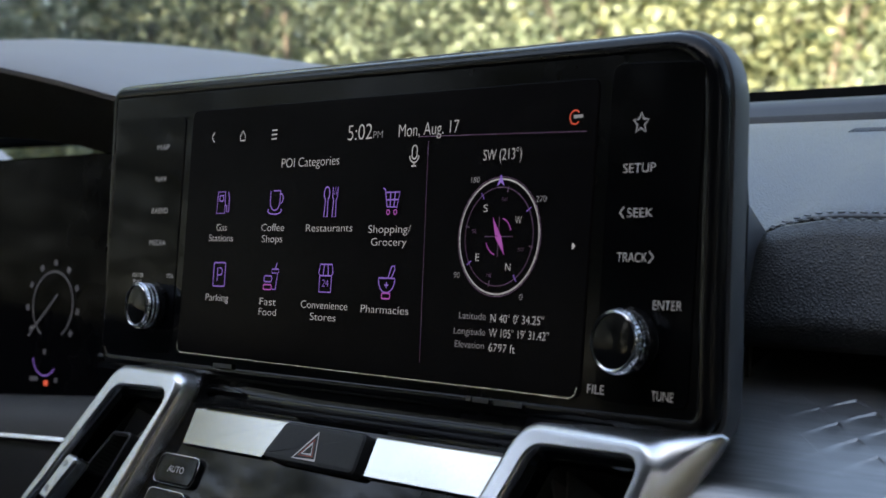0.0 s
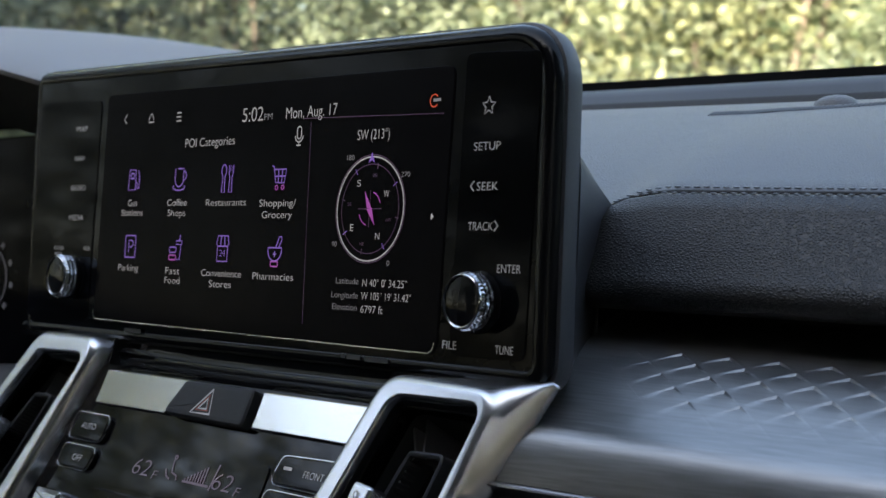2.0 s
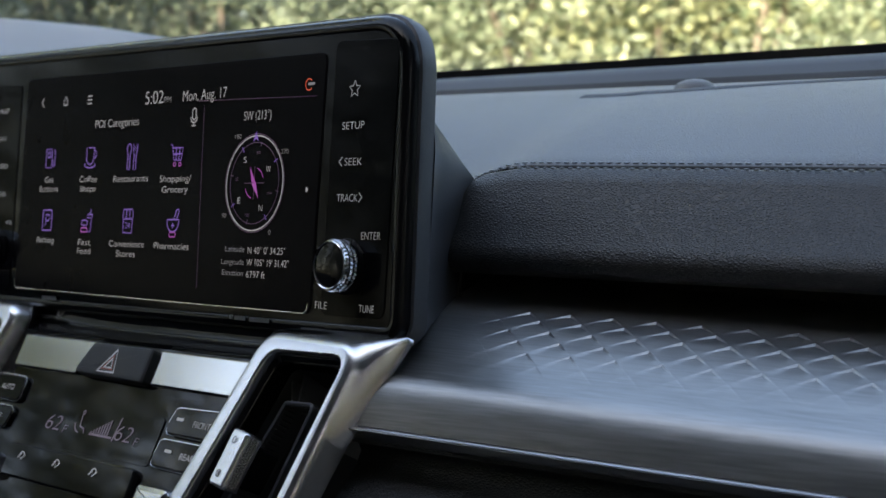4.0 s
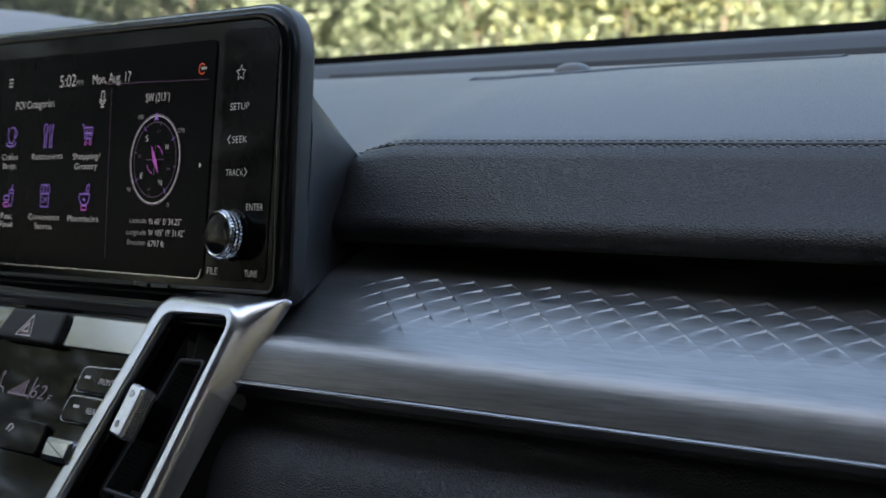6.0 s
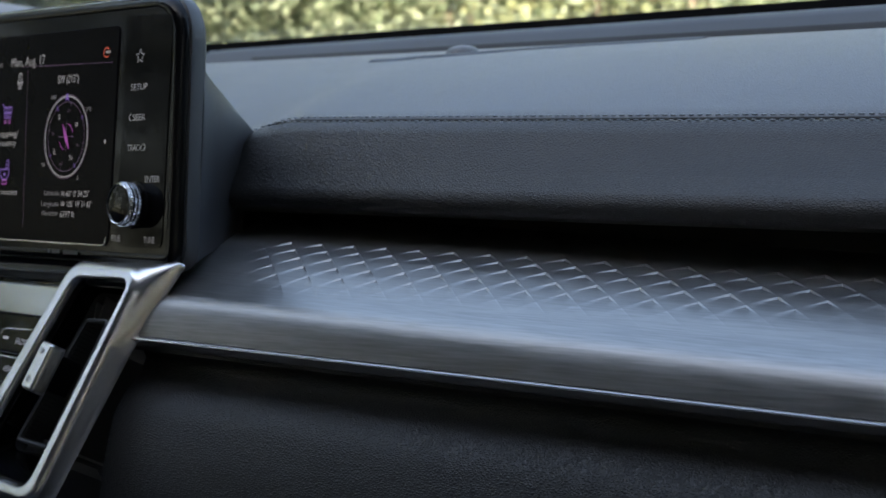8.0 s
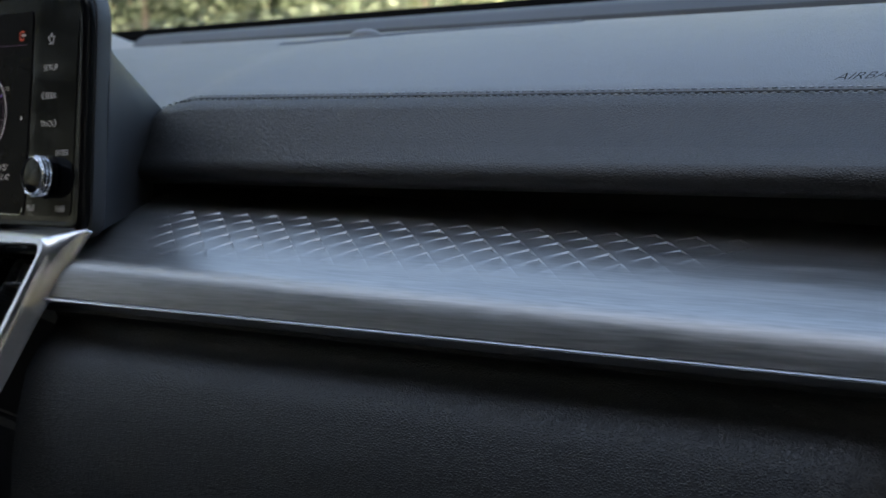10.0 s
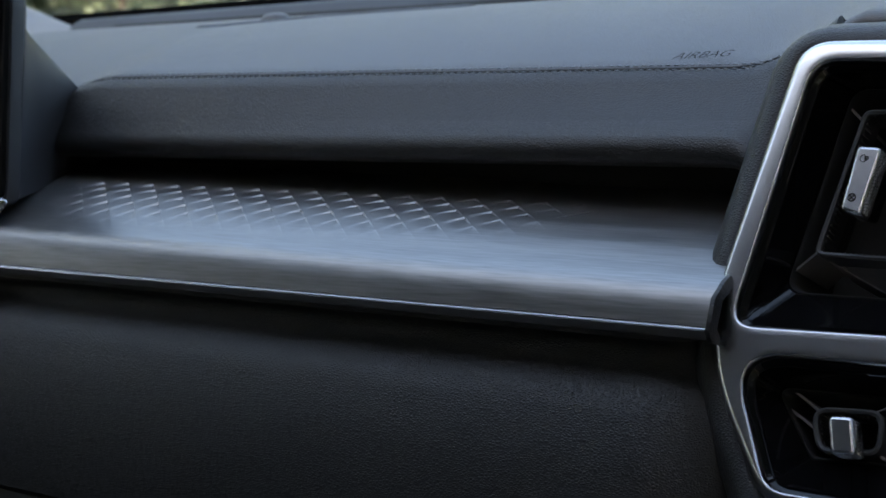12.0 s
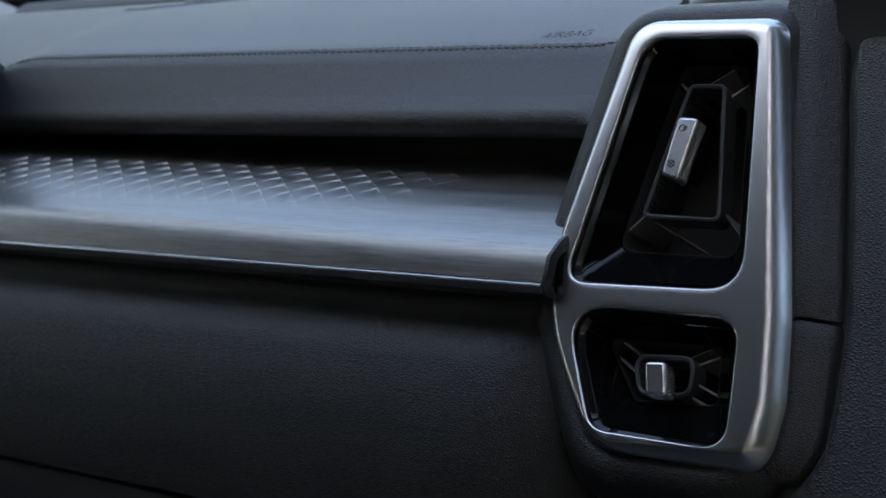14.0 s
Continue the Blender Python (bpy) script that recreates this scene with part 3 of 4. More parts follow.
part("housing", loft([ring(FACE, 0.0052, 0.0033), ring(FACE, 0.0060, 0.0052), ring(FACE, 0.0075, 0.0056), ring(FACE, 0.0135, 0.0046), ring(FACE, 0.016, 0.002), ring(FACE, 0.0165, -0.01)], True, True), SOFT, display, "dark grey plastic housing", 35)
GLASS = rounded(mm([(-202.5, 56), (43, 52), (42, -52), (-202.5, -50.5)]), 0.004, 5)
panel = part("screen_panel", plate(GLASS, 0.001, 0.0, 0.0004), PANEL, display, "lit display panel")
# highlight on the glass's lower chamfer, drawn as a satin line
edge = [(-0.2012, -0.046), (-0.2010, -0.0488), (-0.1992, -0.0504), (0.0385, -0.0520), (0.0408, -0.0508), (0.0416, -0.048)]
part("edge_glint", stroke(edge, 0.0005, v=-0.0010), SATIN, panel, "thin bright line drawn for the glint on the lower edge")
for u in (-0.2085, 0.0485):
    part("touch_strip", plate(rounded([(u - (0.060 if u < 0 else 0.0), 0.056), (u + (0 if u < 0 else 0.038), 0.054), (u + (0 if u < 0 else 0.038), -0.052), (u - (0.060 if u < 0 else 0.0), -0.052)], 0.004), 0.0008, 0.0002, 0.0002), GLASS_FACE, display)

W, D, VI = LIT_WHITE, LIT_DIM, LIT_VIOLET
for name, text, u, w, width, cap, mat in (
        ("clock", "5:02", -80.8, 40.6, 15.0, 6.3, W), ("clock_suffix", "PM", -69.6, 39.0, 5.6, 2.9, D), ("date", "Mon, Aug. 17", -40.5, 39.8, 33.5, 5.0, W),
        ("heading", "POI Categories", -112, 30.3, 38.5, 4.0, W), ("direction", "SW (213°)", -0.3, 28.8, 19.2, 4.1, W),
        ("caption", "Gas", -172.6, 4.3, 7.9, 3.1, W), ("caption", "Stations", -172.6, -0.2, 18.6, 3.1, W), ("caption", "Coffee", -134.7, 4.1, 16, 3.1, W), ("caption", "Shops", -134.6, -0.5, 14.4, 3.1, W),
        ("caption", "Restaurants", -96.6, 3.8, 30, 3.1, W), ("caption", "Shopping/", -59.3, 3.2, 25, 3.1, W), ("caption", "Grocery", -59.2, -1.6, 20.7, 3.1, W),
        ("caption", "Parking", -172.5, -25.6, 17.4, 3.1, W), ("caption", "Fast", -134.6, -26.2, 11.6, 3.1, W), ("caption", "Food", -134.5, -30.4, 12.2, 3.1, W),
        ("caption", "Convenience", -96.6, -26.4, 30, 3.1, W), ("caption", "Stores", -96.8, -31.0, 16.5, 3.1, W), ("caption", "Pharmacies", -59.2, -26.8, 28, 3.1, W),
        ("caption", "Latitude", -10.5, -27.2, 13.8, 2.5, D), ("caption", "Longitude", -11.6, -32.6, 16.2, 2.5, D), ("caption", "Elevation", -11.2, -37.2, 15, 2.5, D),
        ("value", "N 40° 0' 34.25\"", 11.6, -27.6, 25.6, 3.0, W), ("value", "W 105° 19' 31.42\"", 12.8, -32.6, 28.6, 3.0, W), ("value", "6797 ft", 5.2, -37.6, 13.0, 3.0, W),
        ("degree", "180", -13.2, 20.2, 4.4, 2.1, D), ("degree", "270", 20.0, 13.0, 4.9, 2.1, D), ("degree", "90", -20.0, -13.2, 3.0, 2.1, D), ("degree", "0", 13.0, -20.0, 1.5, 2.1, D),
        ("compass_letter", "S", -7.1, 10.2, 2.2, 2.8, W), ("compass_letter", "W", 9.6, 6.0, 3.1, 2.8, W), ("compass_letter", "N", 5.8, -10.0, 2.5, 2.8, W), ("compass_letter", "E", -9.8, -6.8, 2.0, 2.8, W),
        ("compass_point", "SW", 2.2, 13.0, 2.8, 1.4, LIT_HAIR), ("compass_point", "SE", -12.2, 2.2, 2.4, 1.4, LIT_HAIR), ("compass_point", "NW", 11.6, -4.0, 3.0, 1.4, LIT_HAIR), ("compass_point", "NE", -3.2, -13.0, 2.6, 1.4, LIT_HAIR)):
    lettering(name, text, mat, panel, (u / 1000, w / 1000), width / 1000, cap / 1000, v=-0.0006)


def drawn(name, mat, strokes, u, w, width=0.55, label="", parent=None, v=-0.0006):
    """One lit sign: strokes in millimetres round its middle; a stroke whose ends meet is closed."""
    bm = bmesh.new()
    for s in strokes:
        closed = len(s) > 3 and math.dist(s[0], s[-1]) < 0.01
        pts = [((u + a) / 1000, (w + b) / 1000) for a, b in (s[:-1] if closed else s)]
        stroke(pts, width / 1000, closed, bm, v)
    return part(name, bm, mat, parent or panel, label)


def rect(x0, y0, x1, y1, r=0.6):
    pts = rounded([(x0, y0), (x1, y0), (x1, y1), (x0, y1)], r, 3)
    return pts + [pts[0]]


drawn("back_arrow", W, [[(1.0, 2.2), (-1.0, 0), (1.0, -2.2)]], -183.9, 43.3, 0.6)
drawn("home_sign", W, [[(-1.8, -1.8), (-1.8, 0.3), (0, 2.2), (1.8, 0.3), (1.8, -1.8), (-1.8, -1.8)]], -161.1, 42.7, 0.5)
drawn("menu_sign", W, [[(-1.9, y), (1.9, y)] for y in (1.8, 0, -1.8)], -137.9, 42.3, 0.6)
drawn("microphone_sign", W, [arc(0, 1.6, 1.4, 0, 180, 8) + [(-1.4, -0.6)] + arc(0, -0.6, 1.4, 180, 360, 8) + [(1.4, 1.6)], arc(0, -0.7, 2.6, 180, 360, 10), [(0, -3.3), (0, -4.6)], [(-1.4, -4.6), (1.4, -4.6)]], -47.4, 30.8, 0.5)
drawn("fuel_sign", VI, [[(-4.2, -4.6), (-3.8, 4.6), (1.6, 4.6), (2.0, -4.6), (-4.2, -4.6)], rect(-2.4, 0.6, 0.4, 3.0), [(2.0, -1), (3.2, -1.4), (3.4, -4), (4.8, -4), (5.0, 1.5), (4.0, 4.4)]], -173, 14.8)
drawn("cup_sign", VI, [[(-3.4, 4.6), (-3.4, 0)] + arc(0, 0, 3.4, 180, 360, 10) + [(3.4, 4.6), (-1.4, 4.6)], arc(3.6, 1.4, 2.0, -80, 90, 8), arc(0, -3.6, 4.8, 150, 390, 12, 1.4)], -134.2, 14.4)
drawn("cutlery_sign", VI, [arc(-2.6, 3.6, 1.8, -60, 240, 14, 2.6) + [(-3.4, 0.5), (-3.8, -5.6), (-1.6, -5.6), (-1.8, 0.5), (-1.7, 1.3)], [(1.2, 6), (1.2, 2.2), (1.9, 0.8), (1.5, -5.6), (3.8, -5.6), (3.5, 0.8), (4.2, 2.2), (4.4, 6), (3.4, 3), (2.8, 6), (2.2, 3), (1.2, 6)]], -96.6, 13.6)
drawn("cart_sign", VI, [[(-5.4, 5), (-4.0, 4.6), (-2.4, -2), (3.4, -2.2), (4.6, 3.4), (-3.6, 3.4)], [(-3.0, 0.6), (4.0, 0.6)], [(-0.8, 3.4), (-0.6, -2)], [(2.0, 3.4), (1.6, -2)]], -59, 13.4)
drawn("cart_wheels", LIT_PINK, [arc(-1.6, -4, 0.9, 0, 360, 8), arc(2.6, -4, 0.9, 0, 360, 8)], -59, 13.4, 0.5)
drawn("parking_sign", VI, [rect(-4.4, -5, 4.4, 5), [(-1.4, -2.8), (-1.4, 2.8), (0.8, 2.8)] + arc(0.8, 1.3, 1.5, 90, -90, 6) + [(-1.4, -0.2)]], -171.9, -15.9)
drawn("fast_food_sign", VI, [rect(-4.6, -2, 0.8, 0.4, 1.0), [(1.4, -5), (3.8, -5), (4.6, 1.6), (0.6, 1.6), (0.6, 3.2), (5.2, 3.2), (5.2, 1.6)], [(3, 3.2), (3.8, 5.8)]], -133.7, -16.2)
drawn("burger_base", LIT_PINK, [rect(-4.8, -5.2, 0.8, -3.2, 0.8)], -133.7, -16.2)
drawn("shop_sign", VI, [[(-3.8, 0.8), (-3.8, -5.4), (3.8, -5.4), (3.8, 0.8)], [(-4.6, 2), (-3.8, 5.4), (3.8, 5.4), (4.6, 2), (3.6, 1), (-3.6, 1), (-4.6, 2)], [(-1.2, 5.4), (-1.6, 1.2)], [(1.2, 5.4), (1.6, 1.2)]], -96.6, -16)
lettering("shop_number", "24", VI, panel, (-0.0966, -0.0178), 0.0042, 0.0030, v=-0.0006)
drawn("mortar_sign", VI, [[(-4.8, 1)] + arc(0, 0.2, 4.7, 180, 360, 12, 4.6) + [(4.8, 1), (-4.8, 1)], [(0.6, 1), (2.6, 5.4), (4.2, 5.6), (4.4, 4.2), (2.6, 1)], [(-1.2, -1.6), (1.2, -1.6)], [(0, -0.4), (0, -2.8)]], -58.9, -16.2)
drawn("mortar_foot", LIT_PINK, [rect(-2.4, -6.6, 2.4, -4.6)], -58.9, -16.2)
drawn("play_arrow", W, [[(-0.3, 1.0), (-0.3, -1.0)], [(0.3, 0.5), (0.3, -0.5)]], 36.1, -2.8, 0.7)
drawn("pane_line", LIT_HAIR, [[(-45, 36.9), (39, 34.6)], [(-40, 35), (-37.2, -45)]], 0, 0, 0.25)
drawn("pane_glow_line", LIT_HAIR, [[(-22, 36.4), (26, 35.0)]], 0, 0, 0.18)
drawn("service_badge", LIT_RED, [arc(-0.6, 0, 2.3, 40, 320, 14)], 34.0, 39.5, 0.45)
drawn("service_badge_bars", D, [[(-1.2, 0.2), (3.0, 0.2)]], 34.0, 39.5, 1.1)
compass = drawn("compass_ring", W, [arc(0, 0, 19.8, 0, 360, 64)], 0.2, 0.3, 0.55)
drawn("compass_inner_ring", LIT_HAIR, [arc(0, 0, 17.0, 0, 360, 48), arc(0, 0, 20.6, 0, 360, 48)], 0.2, 0.3, 0.3)
for r1, angles, mat in ((18.2, (-33, 57, 147, 237), VI), (17.6, (12, 102, 192, 282), LIT_HAIR)):
    for a in angles:
        drawn("compass_tick", mat, [[(r0 * math.sin(radians(a)), r0 * math.cos(radians(a))) for r0 in (15.5, r1)]], 0.2, 0.3, 0.4)
drawn("compass_cross", LIT_PINK, [arc(0, 0, 6.4, 20, 75, 8), arc(0, 0, 6.4, 200, 255, 8)], 0.2, 0.3, 0.4)
drawn("compass_cross_lines", LIT_HAIR, [[(-7, 0), (7, 0)], [(0, -7), (0, 7)]], 0.2, 0.3, 0.3)
bm = bmesh.new()
for a, b, c in (((-3.2, 6.8), (1.6, -0.2), (-1.5, 0.4)), ((3.6, -6.4), (1.5, 0.2), (-1.6, -0.2))):
    bm.faces.new([bm.verts.new(((x + 0.2) / 1000, -0.0008, (z + 0.3) / 1000)) for x, z in (a, b, c)])
part("compass_needle", bm, LIT_PINK, panel, "pink compass needle")
bm = bmesh.new()
bm.faces.new([bm.verts.new((x / 1000, -0.0008, z / 1000)) for x, z in ((0, 21.8), (1.9, 17.6), (0, 18.8), (-1.9, 17.6))])
part("heading_arrow", bm, VI, panel, "violet heading arrow")

# touch keys beside the screen
for text, u, w, width in (("MAP", -225.2, 40.9, 10.2), ("NAV", -225.4, 26.5, 9.2), ("RADIO", -224.8, 12.1, 13.8), ("MEDIA", -224.8, -2.4, 13.8), ("SETUP", 62.5, 22.0, 13.4), ("SEEK", 63.8, 7.9, 10.6), ("TRACK", 61.5, -6.1, 12.6), ("ENTER", 77, -20.7, 11.4), ("FILE", 49.4, -48.2, 7.3), ("TUNE", 77, -48.4, 8.8)):
    lettering("key_" + text.lower(), text, PRINT, display, (u / 1000, w / 1000), width / 1000, 0.0031 if u > 0 else 0.0027)
for text, u, w, width in (("POWER", -239.8, -17.4, 9.5), ("PUSH", -240.2, -20.4, 7.0), ("VOL", -212.2, -17.2, 6.0)):
    lettering("knob_mark", text, PRINT, display, (u / 1000, w / 1000), width / 1000, 0.0021)
drawn("star_sign", PRINT, [[((3.4 if k % 2 == 0 else 1.6) * math.sin(math.pi * k / 5), (3.4 if k % 2 == 0 else 1.6) * math.cos(math.pi * k / 5)) for k in range(11)]], 62.4, 36, 0.5, parent=display)
drawn("seek_arrow", PRINT, [[(0.9, 1.8), (-0.9, 0), (0.9, -1.8)]], 56.4, 7.9, 0.5, parent=display)
drawn("track_arrow", PRINT, [[(-0.9, 1.8), (0.9, 0), (-0.9, -1.8)]], 69.6, -6.1, 0.5, parent=display)
for u0, u1, w in ((-172, -158, -54.3), (-11.5, -9, -55.8), (-8, 0, -56), (3, 16.5, -56.2)):
    drawn("maker_mark", PRINT_DARK, [[(u0, w), (u1, w)]], 0, 0, 1.8, "faint printed mark", display, v=-0.0005)


def knob(u, w):
    ob = part("knob", loft([[(0.0098 * g * math.cos(a), v, 0.0098 * g * math.sin(a)) for a in spread(0, 6.2832 * 39 / 40, 39)] for g, v in ((1.12, 0.0012), (1.12, -0.0006), (0.93, -0.0010), (0.93, -0.0022))], True, True), PIANO, display, "knurled metal knob with black cap", m=Matrix.Translation((u, 0, w)))
    n, bm, rows = 80, bmesh.new(), []
    for k, (g, v) in enumerate(((0.97, -0.0020), (1.0, -0.0024), (1.03, -0.0034), (1.0, -0.0044), (1.03, -0.0054), (1.0, -0.0064), (1.03, -0.0074), (1.0, -0.0080), (0.985, -0.0085), (0.97, -0.0091), (0.93, -0.0094), (0.885, -0.0091), (0.875, -0.0086))):
        rows.append([(0.0098 * (g + (0.032 if 1 <= k <= 7 and (i + k // 2) % 2 else 0)) * math.cos(6.2832 * i / n), v, 0.0098 * (g + (0.032 if 1 <= k <= 7 and (i + k // 2) % 2 else 0)) * math.sin(6.2832 * i / n)) for i in range(n)])
    part("grip", loft(rows, True, bm=bm), CHROME, ob, "diamond-knurled chrome grip", 15)
    part("cap", loft([[(0.0098 * g * math.cos(a), v, 0.0098 * g * math.sin(a)) for a in spread(0, 6.2832 * 39 / 40, 39)] for g, v in ((0.90, -0.007), (0.875, -0.0087), (0.82, -0.0088), (0.02, -0.0089))], True, True), PIANO, ob, "glossy black cap")


knob(0.0635, -0.0327)
knob(-0.225, -0.0312)

# the neck that carries the display into the dash
edge_pts = [SCREEN @ Vector(p) for p in ((0.090, 0.014, 0.040), (0.0925, 0.014, 0.030), (0.0945, 0.014, 0.012), (0.0955, 0.0135, -0.012), (0.0955, 0.0135, -0.035), (0.0955, 0.013, -0.058))]
dash_pts = [Vector(p) for p in ((0.068, 0.036, 1.172), (0.0685, 0.050, 1.158), (0.0690, 0.061, 1.147), (0.0670, 0.056, 1.128), (0.065, 0.052, 1.112), (0.066, 0.048, 1.096))]
rows = []
for k in range(7):
    t = k / 6
    rows.append([a.lerp(b, t) + Vector((-0.006, -0.002, 0)) * math.sin(math.pi * t) * (0.4 + 0.6 * (1 - abs(2 * i / 5 - 1))) for i, (a, b) in enumerate(zip(edge_pts, dash_pts))])
back = [p + Vector((-0.12, 0.02, -0.01)) for p in dash_pts]
neck = thing("display_neck", label="curved dark plastic neck behind the display", category="neck")
part("neck_skin", loft(rows + [back]), SOFT, neck, "", 60)
part("neck_gap", tube([p + Vector((0.0012, -0.0005, 0)) for p in dash_pts[2:]], 0.0010, 6), GAP, neck, "dark joint line")
part("neck_foot", loft([[r[-1] + Vector((0, 0, 0.0005)), r[-1] + Vector((-0.1, 0.02, 0))] for r in rows]), SOFT, neck)

# ---- centre stack ----
stack = thing("centre_stack", STACK, "glossy black climate panel with hazard button between the air vents", "control panel")
inv = STACK.inverted() @ SCREEN
rows = []
for u in (-0.275, -0.24, -0.20, -0.184, -0.182, -0.15, -0.10, -0.05, 0.0, 0.015, 0.0168, 0.018, 0.04, 0.07, 0.088):
    a, b = inv @ Vector((u, 0.002, -0.055)), Vector((u - 0.073, 0.0086, -0.002 if -0.256 < u - 0.073 < -0.056 else 0.0095))
    row = []
    for t in spread(0, 1, 6):
        p = a.lerp(b, t)
        p.y += 0.006 * math.sin(math.pi * t)
        row.append(p)
    rows.append(row)
part("upper_fascia", slab(rows, 0.002), PIANO, stack, "curved glossy black fascia", 60)
part("body", plate(rounded(mm([(-258, -1), (-52, -1), (-92, -120), (-296, -120)]), 0.003), 0.02, 0.0088, 0.001), PIANO, stack, "glossy black body")
part("strip", plate(rounded(mm([(-250, -3.0), (-182, -3.0), (-192, -19.2), (-250, -19.4)]), 0.0008, 3), 0.003, 0.0066, 0.0006), STRIP, stack, "mirror-like smoked trim strip")
part("strip", plate(rounded(mm([(-127.6, -3.6), (-53, -3.6), (-58, -19.2), (-128.2, -19.2)]), 0.0008, 3), 0.003, 0.0066, 0.0006), STRIP, stack, "mirror-like smoked trim strip")
hz = part("hazard_button", loft([ring(o, v, g) for o in [rounded(mm([(-180, -3.8), (-130.2, -3.8), (-130.2, -20), (-189, -19.4)]), 0.003, 5)] for v, g in ((0.009, 0), (0.0045, 0), (0.0036, -0.0008), (0.0034, -0.0022))], True, True), DARK, stack, "matt black hazard light button")
TRI = ((-156.6, -6.6), (-153.4, -17.2), (-167.4, -17.4))
cx, cz = sum(p[0] for p in TRI) / 3, sum(p[1] for p in TRI) / 3
for g, mat in ((1.0, PRINT), (0.62, DIM_RED), (0.42, PRINT)):
    pts = [((cx + (a - cx) * g) / 1000, (cz + (b - cz) * g) / 1000) for a, b in TRI]
    part("triangle", stroke(pts, 0.0012 if g != 0.62 else 0.0007, True, v=0.0030), mat, hz, "white and red warning triangle")


def key(name, pts, text="", tu=0, tw=0, tlen=6.0):
    ob = part(name, plate(rounded(mm(pts), 0.004, 4), 0.004, 0.0066, 0.0009), PIANO, stack, "glossy black touch key")
    o = rounded(mm(pts), 0.004, 4)
    part("key_edge", tube([(a, 0.0072, b) for a, b in o], 0.0003, 5, True), SATIN, ob, "thin bright outline")
    if text:
        lettering("key_text", text, PRINT, ob, (tu / 1000, tw / 1000), tlen / 1000, 0.0030, v=0.0062)
    return ob


key("auto_key", [(-262, -24.2), (-231.8, -24.2), (-231.8, -37), (-262, -37)], "AUTO", -246, -30.5, 12)
key("off_key", [(-262, -39.5), (-232.5, -39.5), (-235, -50.5), (-262, -50.5)], "OFF", -245, -45.4, 8)
fr = key("front_defrost_key", [(-101, -27), (-66, -26), (-66, -39), (-104, -39)], "FRONT", -78, -33, 12)
rr = key("rear_defrost_key", [(-104, -41), (-68, -41), (-68, -53.5), (-106, -53.5)], "REAR", -80, -47, 10)
for ob, w in ((fr, -32), (rr, -46)):
    drawn("key_lamp", PRINT, [[(-97, w), (-92, w)]], 0, 0, 1.3, parent=ob, v=0.0062)
lcd = part("climate_display", plate(rounded(mm([(-218, -32), (-108, -32), (-108, -54), (-218, -54)]), 0.003), 0.002, 0.0082, 0.0002), PIANO, stack, "dim segment display")
LCD = material("lcd_violet", (0.1, 0.08, 0.1), 0.4, glow=0.008, glow_color=(0.75, 0.55, 0.85))
for text, u, w, width, cap in (("62", -194, -42.8, 13, 7.5), ("F", -182.5, -45, 4, 4.0), ("62", -134, -42.0, 13, 7.5), ("F", -122.5, -44.5, 4, 4.0)):
    lettering("segment_text", text, LCD, lcd, (u / 1000, w / 1000), width / 1000, cap / 1000, v=0.0079, slant=0.15)
drawn("airflow_sign", LCD, [[(-2, 4), (-1, -1), (3, -2), (4, -4)], [(-6, 0), (-4, -3), (-1, -4)], arc(-1.5, 5.4, 0.9, 0, 360, 8)], -170, -41.5, 0.8, parent=lcd, v=0.0079)
drawn("fan_bars", LCD, [[(k * 1.9, -4), (k * 1.9, -4 + 0.9 * k + 0.8)] for k in range(8)] + [[(-1.5, -4.6), (17.5, -4.6)], [(20.5, 5), (18.5, -6)]], -160, -40.5, 1.0, parent=lcd, v=0.0079)
for u in (-244, -84):
    tg = part("temperature_toggle", plate(rounded(mm([(u - 12, -62), (u + 12, -62), (u + 12, -74), (u - 12, -74)]), 0.003, 4), 0.012, -0.002, 0.003), CHROME, stack, "polished metal toggle")
part("lower_key", plate(rounded(mm([(-222, -56), (-112, -56), (-112, -72), (-222, -72)]), 0.004, 4), 0.004, 0.0060, 0.0009), PIANO, stack, "glossy black key row")
for u in (-206, -174, -142):
    drawn("key_sign", PRINT, [[(-3, -1), (-1, 1.5), (0, -1.5), (3, 1)], arc(0, 0, 2.2, 0, 200, 8)], u, -62, 0.6, parent=stack, v=0.0056)

